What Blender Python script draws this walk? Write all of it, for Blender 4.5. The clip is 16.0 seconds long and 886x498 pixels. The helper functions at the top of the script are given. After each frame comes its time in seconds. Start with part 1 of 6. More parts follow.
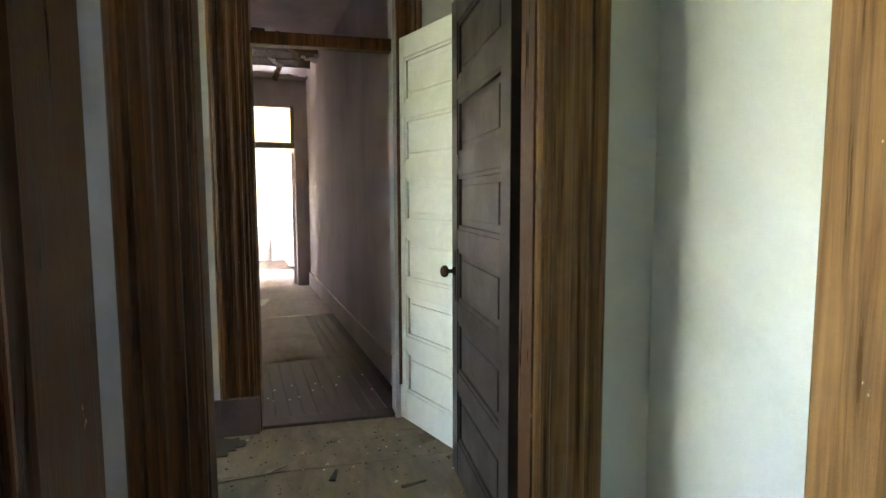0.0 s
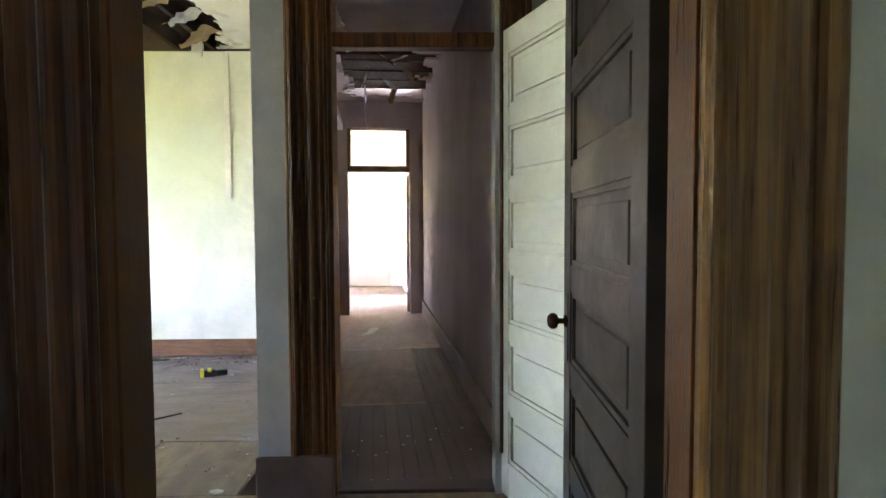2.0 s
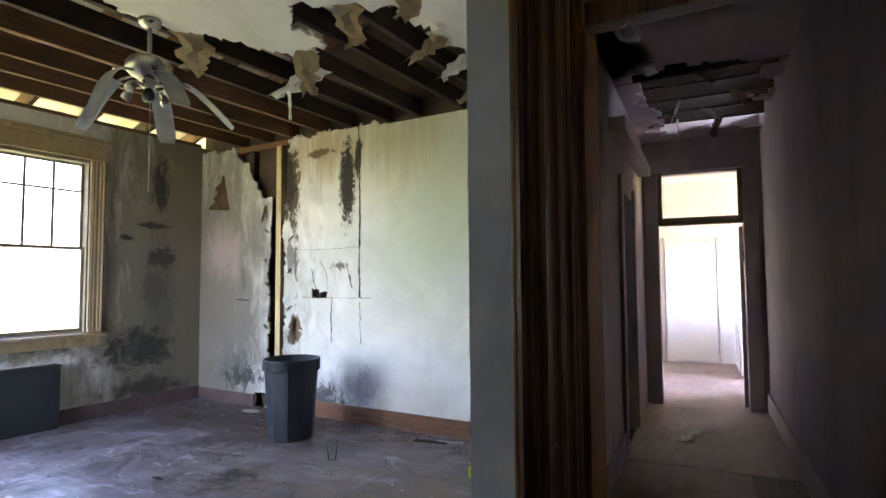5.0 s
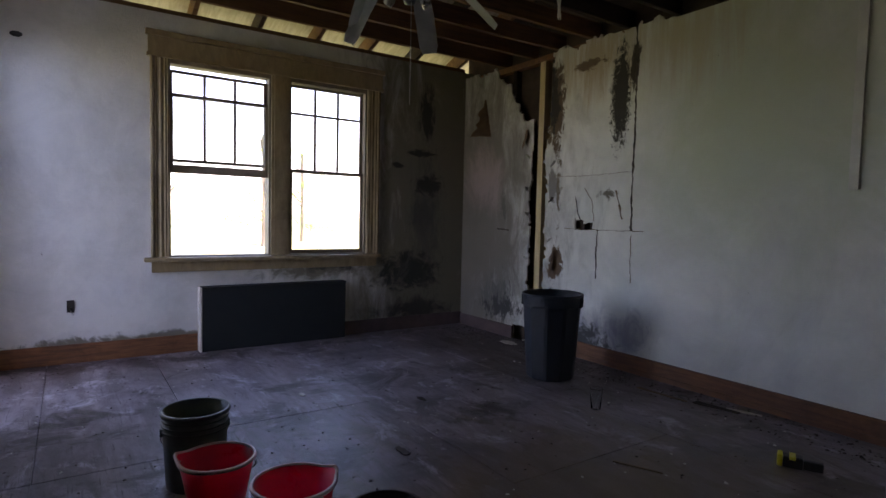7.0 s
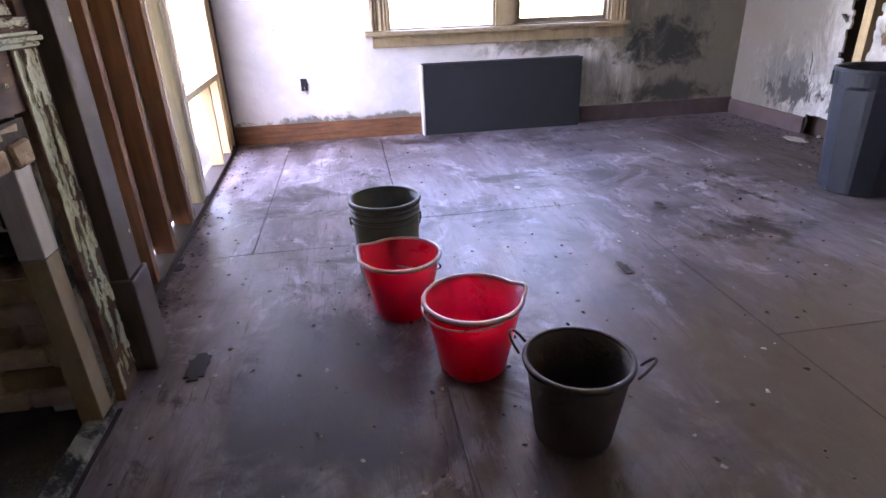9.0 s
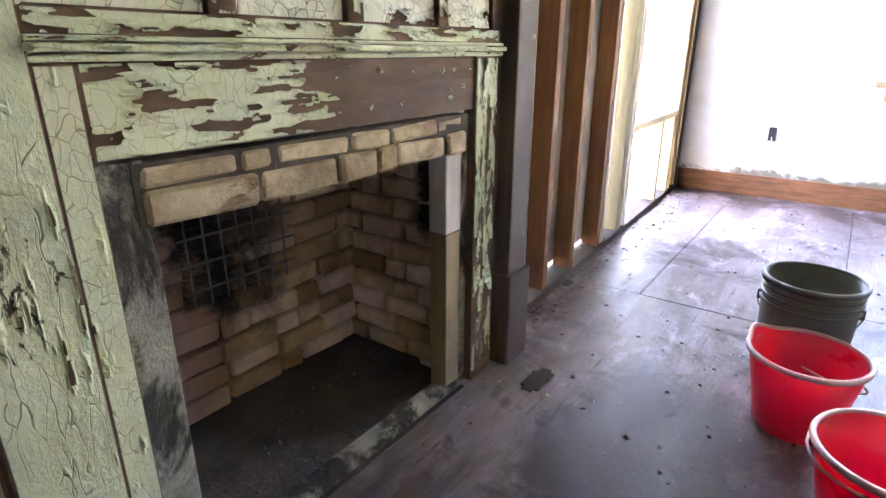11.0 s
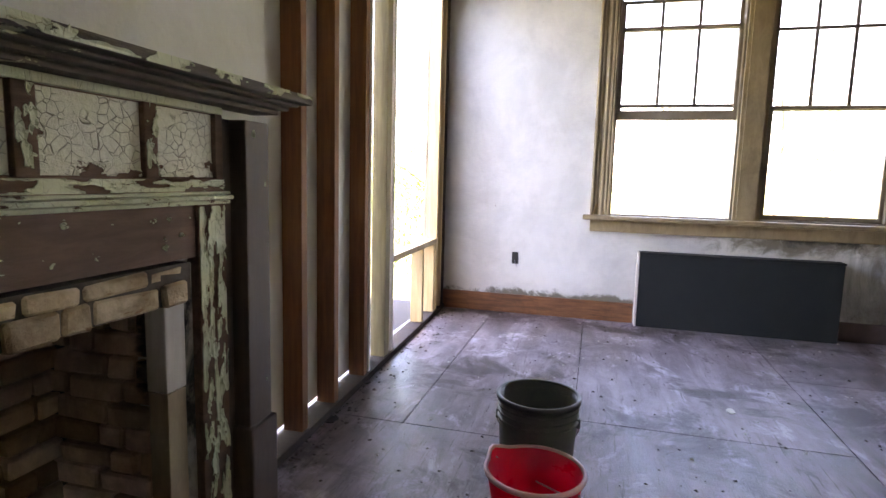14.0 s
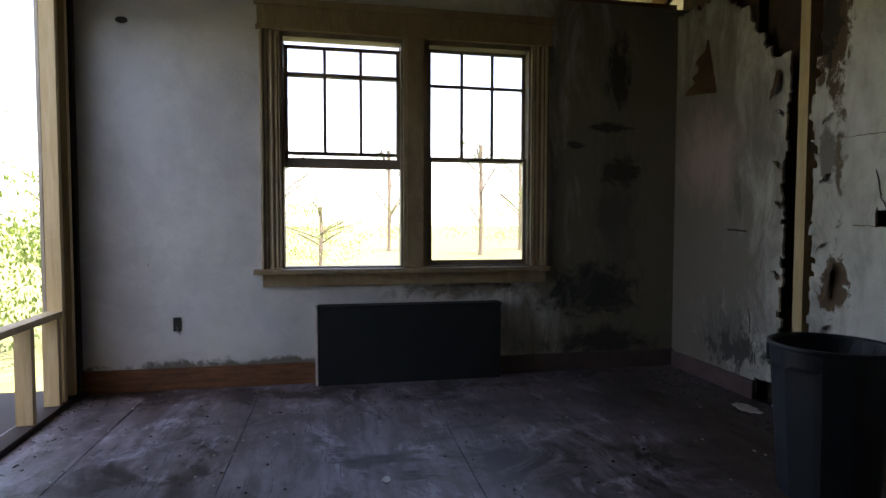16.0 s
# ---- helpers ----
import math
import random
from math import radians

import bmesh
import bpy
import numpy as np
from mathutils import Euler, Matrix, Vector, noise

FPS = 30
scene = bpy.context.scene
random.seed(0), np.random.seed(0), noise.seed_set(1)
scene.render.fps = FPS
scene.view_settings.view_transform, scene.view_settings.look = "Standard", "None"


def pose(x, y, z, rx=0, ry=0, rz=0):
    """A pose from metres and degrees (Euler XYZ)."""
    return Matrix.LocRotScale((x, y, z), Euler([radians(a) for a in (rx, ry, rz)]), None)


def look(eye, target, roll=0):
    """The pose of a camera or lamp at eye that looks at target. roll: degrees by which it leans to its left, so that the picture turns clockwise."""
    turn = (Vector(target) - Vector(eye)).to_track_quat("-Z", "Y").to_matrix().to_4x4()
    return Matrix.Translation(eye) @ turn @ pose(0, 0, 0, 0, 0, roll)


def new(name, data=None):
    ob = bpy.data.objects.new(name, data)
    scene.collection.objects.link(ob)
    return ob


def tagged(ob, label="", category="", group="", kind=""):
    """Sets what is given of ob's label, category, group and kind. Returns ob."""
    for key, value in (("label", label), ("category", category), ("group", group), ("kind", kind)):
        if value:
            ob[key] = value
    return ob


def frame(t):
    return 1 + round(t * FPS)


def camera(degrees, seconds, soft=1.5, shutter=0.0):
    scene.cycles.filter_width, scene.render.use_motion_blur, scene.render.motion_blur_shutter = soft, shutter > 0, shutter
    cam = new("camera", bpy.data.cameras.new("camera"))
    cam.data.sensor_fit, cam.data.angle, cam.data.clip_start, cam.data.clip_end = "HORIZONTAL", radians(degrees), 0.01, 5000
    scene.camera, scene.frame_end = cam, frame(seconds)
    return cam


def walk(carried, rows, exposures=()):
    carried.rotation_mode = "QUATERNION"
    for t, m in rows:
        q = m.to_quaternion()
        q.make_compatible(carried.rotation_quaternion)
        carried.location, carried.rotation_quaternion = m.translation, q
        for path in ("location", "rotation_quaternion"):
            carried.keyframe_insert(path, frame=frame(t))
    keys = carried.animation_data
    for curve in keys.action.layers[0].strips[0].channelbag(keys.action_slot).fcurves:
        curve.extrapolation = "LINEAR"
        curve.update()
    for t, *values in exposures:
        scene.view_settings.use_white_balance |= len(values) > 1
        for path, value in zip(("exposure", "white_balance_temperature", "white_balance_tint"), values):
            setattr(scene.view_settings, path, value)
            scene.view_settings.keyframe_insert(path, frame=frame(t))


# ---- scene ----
cam = camera(76.5, 16.0)
PATH = [
    (0, (0.519, 0.663, 1.252), (0.995, 2.597, 1.071), -0.2),
    (0.5, (0.648, 0.785, 1.246), (0.955, 2.753, 1.063), 0.4),
    (1, (0.736, 0.884, 1.239), (0.869, 2.87, 1.044), 1.1),
    (1.5, (0.752, 0.934, 1.24), (0.803, 2.924, 1.041), 0.6),
    (2, (0.716, 1.208, 1.256), (0.753, 3.205, 1.163), -0.3),
    (2.5, (0.702, 1.388, 1.283), (0.675, 3.387, 1.344), -1.3),
    (3, (0.746, 1.529, 1.317), (0.518, 3.51, 1.477), -0.3),
    (3.2, (0.766, 1.593, 1.314), (0.451, 3.56, 1.491), 0.7),
    (5.3, (0.66, 2.322, 1.356), (-0.508, 3.942, 1.46), -0.4),
    (5.5, (0.594, 2.33, 1.346), (-0.679, 3.869, 1.449), -0.0),
    (6, (0.506, 2.503, 1.315), (-0.983, 3.836, 1.388), 0.8),
    (6.5, (0.382, 2.629, 1.308), (-1.222, 3.823, 1.325), 0.6),
    (7, (0.251, 2.647, 1.278), (-1.409, 3.756, 1.166), 1.3),
    (7.5, (0.109, 2.715, 1.277), (-1.606, 3.663, 0.875), 1.1),
    (8, (-0.028, 2.818, 1.206), (-1.794, 3.534, 0.599), -0.1),
    (8.2, (-0.075, 2.875, 1.19), (-1.854, 3.496, 0.52), -0.5),
    (10.3, (-0.494, 3.128, 1.047), (-2.236, 2.58, 0.231), -0.8),
    (10.5, (-0.491, 3.117, 1.058), (-2.175, 2.388, 0.261), 0.2),
    (11, (-0.451, 3.146, 1.058), (-1.978, 2.041, 0.39), 0.1),
    (11.5, (-0.418, 3.15, 1.085), (-1.858, 1.86, 0.572), -0.4),
    (12, (-0.402, 3.156, 1.104), (-1.831, 1.818, 0.696), 0.0),
    (12.5, (-0.396, 3.165, 1.119), (-1.856, 1.845, 0.764), 0.7),
    (13, (-0.395, 3.183, 1.128), (-1.95, 1.962, 0.825), 1.0),
    (13.5, (-0.415, 3.238, 1.13), (-2.157, 2.29, 0.87), 1.3),
    (14, (-0.542, 3.299, 1.131), (-2.457, 2.781, 0.881), 1.5),
    (14.5, (-0.691, 3.359, 1.135), (-2.675, 3.368, 0.885), -0.1),
    (15, (-0.807, 3.471, 1.133), (-2.76, 3.828, 0.891), -0.4),
    (15.5, (-0.864, 3.713, 1.172), (-2.826, 4.065, 1.013), 0.7),
    (16, (-0.949, 3.781, 1.207), (-2.911, 4.158, 1.117), 0.1),
]
EXPOSURES = [(0.0, 6.92, 8200, 20), (2.0, 6.65, 7700, 24), (2.5, 6.3, 7700, 24), (3.2, 5.98, 7700, 25), (5.3, 5.25, 7000, 30), (6.0, 4.27, 7000, 34), (6.5, 3.7, 7000, 35), (7.0, 3.2, 7000, 36), (7.5, 3.7, 6900, 39), (8.0, 4.65, 7100, 45), (10.4, 6.25, 7500, 45),
             (11.0, 6.6, 7700, 32), (12.5, 6.5, 8200, 29), (13.3, 5.9, 8400, 30), (14.0, 5.05, 8000, 33), (14.5, 4.0, 7400, 27), (15.0, 3.33, 7200, 28), (16.0, 2.72, 7500, 26)]
walk(cam, [(t, look(eye, target, roll)) for t, eye, target, roll in PATH], EXPOSURES)

# ---- world, sun, exposure ----
world = bpy.data.worlds.new("sky")
scene.world = world
world.use_nodes = True
wn = world.node_tree
sky = wn.nodes.new("ShaderNodeTexSky")
sky.sky_type, sky.sun_disc = "NISHITA", False
sky.sun_elevation, sky.sun_rotation = radians(70), radians(88)
wn.links.new(sky.outputs[0], wn.nodes["Background"].inputs[0])
wn.nodes["Background"].inputs[1].default_value = 0.15
sun = new("sun", bpy.data.lights.new("sun", "SUN"))
sun.data.energy, sun.data.angle, sun.data.color = 5.0, radians(0.6), (1.0, 0.95, 0.86)
sun.matrix_world = look((11 * math.sin(radians(88)), 11 * math.cos(radians(88)), 30), (0, 0, 0))


# ---- materials ----
def link_noise(nt, vec, scale, detail=5.0, rough=0.6, distort=0.0):
    n = nt.nodes.new("ShaderNodeTexNoise")
    n.inputs["Scale"].default_value, n.inputs["Detail"].default_value = scale, detail
    n.inputs["Roughness"].default_value, n.inputs["Distortion"].default_value = rough, distort
    nt.links.new(vec, n.inputs["Vector"])
    return n.outputs["Fac"]


def link_ramp(nt, fac, lo, hi):
    r = nt.nodes.new("ShaderNodeMapRange")
    r.interpolation_type = "SMOOTHSTEP"
    r.inputs["From Min"].default_value, r.inputs["From Max"].default_value = lo, hi
    nt.links.new(fac, r.inputs["Value"])
    return r.outputs["Result"]


def link_math(nt, op, a, b):
    m = nt.nodes.new("ShaderNodeMath")
    m.operation, m.use_clamp = op, False
    for k, v in enumerate((a, b)):
        if isinstance(v, (int, float)):
            m.inputs[k].default_value = v
        else:
            nt.links.new(v, m.inputs[k])
    return m.outputs[0]


def link_mix(nt, fac, a, b):
    m = nt.nodes.new("ShaderNodeMix")
    m.data_type = "RGBA"
    for socket, v in ((m.inputs[0], fac), (m.inputs[6], a), (m.inputs[7], b)):
        if isinstance(v, (int, float)):
            socket.default_value = v
        elif isinstance(v, tuple):
            socket.default_value = (*v, 1)
        else:
            nt.links.new(v, socket)
    return m.outputs[2]


def link_stretch(nt, vec, k):
    m = nt.nodes.new("ShaderNodeVectorMath")
    m.operation = "MULTIPLY"
    nt.links.new(vec, m.inputs[0])
    m.inputs[1].default_value = k
    return m.outputs[0]


def link_blob(nt, pos, centre, radii):
    """1 at the centre of an ellipsoid in the world, falling to 0 at its rim."""
    s = nt.nodes.new("ShaderNodeVectorMath")
    s.operation = "SUBTRACT"
    nt.links.new(pos, s.inputs[0])
    s.inputs[1].default_value = centre
    d = link_stretch(nt, s.outputs[0], tuple(1 / r for r in radii))
    n = nt.nodes.new("ShaderNodeVectorMath")
    n.operation = "LENGTH"
    nt.links.new(d, n.inputs[0])
    return link_math(nt, "SUBTRACT", 1.0, n.outputs["Value"])


def material(name, a, b, scale=4.0, stretch=(1, 1, 1), rough=0.6, bump=0.15, bump_scale=60.0, metal=0.0, marks=(), vary=0.0, crackle=None,
             grime=(0.25, 1.2), spec=0.4, bump_stretch=None):
    """Two colours mixed by noise at one scale, soft grime at a larger one, and fine relief.
    marks: (colour, scale, low, high, stretch, centre or None, radii): patches with a shape of their own."""
    m = bpy.data.materials.new(name)
    m.use_nodes = True
    nt = m.node_tree
    bsdf = nt.nodes["Principled BSDF"]
    pos = nt.nodes.new("ShaderNodeNewGeometry").outputs["Position"]
    tone = link_ramp(nt, link_noise(nt, link_stretch(nt, pos, stretch), scale, 8.0, 0.65, 0.4), 0.3, 0.7)
    col = link_mix(nt, tone, a, b)
    if grime[0]:
        dirt = link_ramp(nt, link_noise(nt, pos, grime[1], 7.0, 0.7, 0.8), 0.42, 0.75)
        col = link_mix(nt, link_math(nt, "MULTIPLY", dirt, grime[0]), col, tuple(c * 0.35 for c in a))
    height = link_noise(nt, link_stretch(nt, pos, bump_stretch or stretch), bump_scale, 6.0, 0.7)
    for colour, sc, lo, hi, st, centre, radii in marks:
        f = link_noise(nt, link_stretch(nt, pos, st), sc, 9.0, 0.72, 0.6)
        if centre:
            f = link_math(nt, "ADD", f, link_math(nt, "MULTIPLY", link_math(nt, "MAXIMUM", link_blob(nt, pos, centre, radii), -1.0), 0.5))
        f = link_ramp(nt, f, lo, hi)
        col = link_mix(nt, f, col, colour)
        height = link_math(nt, "SUBTRACT", height, link_math(nt, "MULTIPLY", f, 0.5))
    if crackle:
        v = nt.nodes.new("ShaderNodeTexVoronoi")
        v.feature = "DISTANCE_TO_EDGE"
        v.inputs["Scale"].default_value = crackle[0]
        wobble = nt.nodes.new("ShaderNodeVectorMath")
        wobble.operation = "ADD"
        nz = nt.nodes.new("ShaderNodeTexNoise")
        nz.inputs["Scale"].default_value = 9.0
        nt.links.new(pos, nz.inputs["Vector"])
        nt.links.new(link_stretch(nt, nz.outputs["Color"], (0.06, 0.06, 0.06)), wobble.inputs[0])
        nt.links.new(link_stretch(nt, pos, crackle[1]), wobble.inputs[1])
        nt.links.new(wobble.outputs[0], v.inputs["Vector"])
        line = link_math(nt, "SUBTRACT", 1.0, link_ramp(nt, v.outputs["Distance"], 0.0, crackle[2]))
        line = link_math(nt, "MULTIPLY", line, link_ramp(nt, link_noise(nt, pos, 14.0, 3.0), 0.38, 0.55))
        col = link_mix(nt, link_math(nt, "MULTIPLY", line, 0.7), col, crackle[3])
        height = link_math(nt, "SUBTRACT", height, link_math(nt, "MULTIPLY", line, 1.2))
    if vary:
        rnd = nt.nodes.new("ShaderNodeObjectInfo").outputs["Random"]
        hsv = nt.nodes.new("ShaderNodeHueSaturation")
        if vary > 0.26:
            nt.links.new(link_math(nt, "ADD", link_math(nt, "MULTIPLY", rnd, -0.022), 0.505), hsv.inputs["Hue"])
            nt.links.new(link_math(nt, "SUBTRACT", 1.12, link_math(nt, "MULTIPLY", rnd, 0.5)), hsv.inputs["Saturation"])
        nt.links.new(link_math(nt, "ADD", link_math(nt, "MULTIPLY", rnd, vary * 2), 1 - vary), hsv.inputs["Value"])
        nt.links.new(col, hsv.inputs["Color"])
        col = hsv.outputs[0]
    nt.links.new(col, bsdf.inputs["Base Color"])
    rr = link_math(nt, "ADD", link_math(nt, "MULTIPLY", tone, 0.2), rough - 0.1)
    nt.links.new(rr, bsdf.inputs["Roughness"])
    bsdf.inputs["Metallic"].default_value = metal
    bsdf.inputs["Specular IOR Level"].default_value = spec
    if bump:
        bp = nt.nodes.new("ShaderNodeBump")
        bp.inputs["Strength"].default_value, bp.inputs["Distance"].default_value = bump, 0.02
        nt.links.new(height, bp.inputs["Height"])
        nt.links.new(bp.outputs[0], bsdf.inputs["Normal"])
    return m


WHITE, MOULD, BROWN = (0.72, 0.72, 0.66), (0.028, 0.03, 0.028), (0.13, 0.065, 0.035)
ONE = (1, 1, 1)
m_wall_w = material("mouldy_white_plaster", (0.54, 0.54, 0.51), (0.68, 0.67, 0.63), 2.0, rough=0.75, bump=0.25, bump_scale=30, marks=(
    # Broad olive tone, darker toward the north corner; mould spots lie over it.
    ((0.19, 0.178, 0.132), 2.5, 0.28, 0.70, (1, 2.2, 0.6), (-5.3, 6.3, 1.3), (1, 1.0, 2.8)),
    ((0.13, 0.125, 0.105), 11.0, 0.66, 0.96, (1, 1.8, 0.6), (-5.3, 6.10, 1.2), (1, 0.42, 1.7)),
    ((0.050, 0.050, 0.044), 7.0, 0.68, 0.90, (1, 2.0, 0.7), (-5.3, 6.08, 2.45), (1, 0.20, 0.62)),
    ((0.045, 0.043, 0.038), 8.0, 0.64, 0.82, (1, 0.8, 3.0), (-5.3, 6.02, 2.0), (1, 0.30, 0.07)),
    ((0.050, 0.046, 0.040), 8.0, 0.68, 0.84, (1, 0.8, 3.0), (-5.3, 5.72, 1.85), (1, 0.14, 0.05)),
    ((0.050, 0.048, 0.042), 6.0, 0.62, 0.82, (1, 1.2, 1.4), (-5.3, 6.11, 1.64), (1, 0.32, 0.17)),
    ((0.10, 0.10, 0.085), 6.0, 0.66, 0.95, (1, 2.0, 0.7), (-5.3, 6.05, 1.30), (1, 0.34, 0.40)),
    ((0.040, 0.042, 0.036), 5.5, 0.62, 0.86, (1, 1, 1.2), (-5.3, 5.88, 0.66), (1, 0.68, 0.36)),
    ((0.055, 0.050, 0.042), 5.0, 0.66, 0.95, ONE, (-5.3, 5.9, 0.22), (1, 0.9, 0.26)),
    ((0.20, 0.185, 0.15), 6.0, 0.62, 0.92, ONE, (-5.3, 4.75, 0.70), (1, 1.0, 0.14)),
    ((0.08, 0.08, 0.07), 8.0, 0.74, 0.95, ONE, (-5.3, 4.95, 0.74), (1, 0.8, 0.12)),
    ((0.16, 0.14, 0.11), 9.0, 0.66, 0.74, ONE, None, None),
    ((0.42, 0.40, 0.34), 1.3, 0.55, 0.90, (1, 1.2, 0.9), None, None),
    ((0.16, 0.15, 0.12), 7.0, 0.70, 0.90, ONE, (-5.3, 3.4, 0.16), (1, 3.0, 0.10))))
m_wall_n = material("water_damaged_white_plaster", (0.62, 0.63, 0.58), (0.76, 0.76, 0.70), 1.6, rough=0.7, bump=0.2, bump_scale=25, marks=(
    # Broad tone, darker toward the west corner.
    ((0.18, 0.168, 0.14), 2.6, 0.34, 0.84, (1.6, 1, 0.6), (-5.1, 6.6, 1.2), (1.5, 1, 2.6)),
    # Greenish light from the foliage, put into the plaster colour.
    ((0.50, 0.56, 0.42), 0.9, 0.50, 1.02, (1, 1, 0.7), (-1.9, 6.6, 2.1), (1.7, 1, 1.5)),
    ((0.46, 0.38, 0.25), 3.0, 0.58, 0.95, (3, 1, 0.3), (-3.3, 6.6, 2.75), (0.9, 1, 0.55)),
    ((0.50, 0.46, 0.32), 3.0, 0.62, 1.0, (3, 1, 0.25), (-2.4, 6.6, 2.75), (1.0, 1, 0.7)),
    ((0.11, 0.075, 0.045), 9.0, 0.66, 0.76, (1.2, 1, 0.8), (-3.76, 6.6, 2.35), (0.19, 1, 0.62)),
    ((0.035, 0.028, 0.022), 13.0, 0.74, 0.80, (1.2, 1, 0.8), (-3.79, 6.6, 2.45), (0.15, 1, 0.60)),
    ((0.16, 0.11, 0.065), 10.0, 0.74, 0.86, (0.8, 1, 1.6), (-3.36, 6.6, 2.70), (0.40, 1, 0.10)),
    ((0.20, 0.19, 0.17), 9.0, 0.70, 0.84, (1.2, 1, 0.8), (-3.78, 6.6, 1.60), (0.12, 1, 0.36)),
    ((0.13, 0.085, 0.05), 9.0, 0.68, 0.76, (1.2, 1, 0.8), (-3.71, 6.6, 0.86), (0.15, 1, 0.30)),
    ((0.24, 0.22, 0.17), 9.0, 0.62, 0.90, (1.2, 1, 0.7), (-3.00, 6.6, 2.33), (0.15, 1, 0.58)),
    ((0.035, 0.032, 0.026), 26.0, 0.58, 0.74, (1.0, 1, 0.8), (-2.99, 6.6, 2.36), (0.14, 1, 0.58)),
    ((0.05, 0.038, 0.028), 10.0, 0.70, 0.84, (1.5, 1, 0.5), (-2.85, 6.6, 2.60), (0.08, 1, 0.46)),
    ((0.15, 0.12, 0.08), 11.0, 0.84, 0.98, (1.0, 1, 0.7), (-3.70, 6.6, 1.6), (0.14, 1, 1.3)),
    # Bluish-grey patch at the wall's foot.
    ((0.30, 0.29, 0.33), 3.0, 0.68, 1.05, (1.5, 1, 0.8), (-3.0, 6.6, 0.30), (0.9, 1, 0.42)),
    ((0.07, 0.072, 0.068), 8.0, 0.74, 0.92, ONE, (-3.3, 6.6, 0.20), (0.65, 1, 0.30)),
    ((0.13, 0.13, 0.115), 8.0, 0.74, 0.94, (1.4, 1, 0.7), (-4.6, 6.6, 0.42), (0.7, 1, 0.55)),
    ((0.06, 0.06, 0.055), 9.0, 0.82, 0.92, (1.4, 1, 0.7), (-4.5, 6.6, 0.30), (0.9, 1, 0.35)),
    ((0.12, 0.115, 0.10), 10.0, 0.76, 0.88, (1.4, 1, 0.6), (-4.52, 6.6, 1.42), (0.10, 1, 0.36)),
    ((0.34, 0.27, 0.25), 2.0, 0.62, 0.95, (1, 1, 0.6), (-4.9, 6.6, 1.7), (0.7, 1, 0.6)),
    ((0.16, 0.14, 0.11), 12.0, 0.76, 0.90, (1, 1, 1), (-3.1, 6.6, 1.52), (0.22, 1, 0.12)),
    ((0.20, 0.18, 0.14), 12.0, 0.70, 0.76, ONE, None, None)))
m_wall_plain = material("aged_white_plaster", (0.58, 0.58, 0.53), (0.72, 0.72, 0.66), 1.5, rough=0.7, bump=0.15, bump_scale=30, marks=(
    ((0.30, 0.26, 0.2), 9.0, 0.70, 0.78, ONE, None, None),))
m_wall_green = material("pale_green_painted_plaster", (0.55, 0.60, 0.52), (0.66, 0.70, 0.62), 1.5, rough=0.55, bump=0.12, bump_scale=25)
m_wall_grey = material("grey_blue_painted_plaster", (0.36, 0.38, 0.41), (0.47, 0.49, 0.51), 2.5, rough=0.6, bump=0.15, marks=(
    ((0.12, 0.12, 0.12), 14.0, 0.70, 0.74, ONE, None, None),))
m_wall_hall = material("stained_mauve_hall_plaster", (0.38, 0.315, 0.315), (0.53, 0.455, 0.455), 1.3, (1, 1, 0.4), rough=0.75, bump=0.2, bump_scale=25, marks=(
    ((0.27, 0.20, 0.20), 2.5, 0.60, 0.78, (1, 2, 0.35), None, None), ((0.50, 0.50, 0.36), 1.2, 0.62, 0.8, (2, 2, 0.2), None, None)))
m_board = material("white_sheathing_board", (0.70, 0.68, 0.61), (0.80, 0.78, 0.71), 2, (3, 3, 0.5), rough=0.75, bump=0.15, marks=(
    ((0.16, 0.13, 0.09), 8.0, 0.66, 0.74, (1, 1, 0.4), None, None),))
m_ceiling = material("old_ceiling_board", (0.72, 0.72, 0.66), (0.82, 0.82, 0.76), 1.5, rough=0.8, bump=0.15, marks=(
    ((0.36, 0.27, 0.15), 2.0, 0.66, 0.78, ONE, None, None),))
m_paper = material("torn_board_backing", (0.46, 0.36, 0.21), (0.58, 0.47, 0.30), 4, rough=0.9, bump=0.2)
m_brown_paper = material("damp_brown_paper", (0.13, 0.085, 0.05), (0.22, 0.15, 0.09), 6, rough=0.9, bump=0.3)
# Bluish violet of reflected daylight is put into these dirty plywood tones.
m_ply = material("dirty_plywood", (0.092, 0.070, 0.070), (0.29, 0.252, 0.268), 2.0, (1.0, 4, 1), rough=0.44, bump=0.14, bump_scale=22, vary=0.14, grime=(0.75, 1.4), spec=0.45, marks=(
    ((0.37, 0.335, 0.375), 2.6, 0.53, 0.66, (1, 1.6, 1), None, None), ((0.050, 0.036, 0.034), 1.7, 0.50, 0.62, ONE, None, None), ((0.05, 0.036, 0.03), 9.0, 0.56, 0.66, (0.5, 7, 1), None, None),
    # Darker brown toward the bin and the north wall.
    ((0.055, 0.034, 0.026), 2.2, 0.50, 0.95, ONE, (-3.6, 6.1, 0.0), (1.9, 0.9, 1)),
    # Dark patch beside the buckets.
    ((0.040, 0.032, 0.036), 2.4, 0.56, 0.78, ONE, (-1.75, 2.90, 0.0), (0.75, 0.50, 1)),
    # Brown area: part stain, part the sky sheen's absence put into the colour.
    ((0.130, 0.092, 0.062), 2.0, 0.46, 0.88, (1, 1.6, 1), (-1.1, 4.7, 0.0), (1.6, 1.5, 1)),
    ((0.02, 0.018, 0.018), 22.0, 0.68, 0.72, ONE, None, None), ((0.41, 0.37, 0.40), 6.0, 0.65, 0.74, (0.5, 8, 1), None, None), ((0.42, 0.39, 0.41), 40.0, 0.74, 0.78, ONE, None, None)))
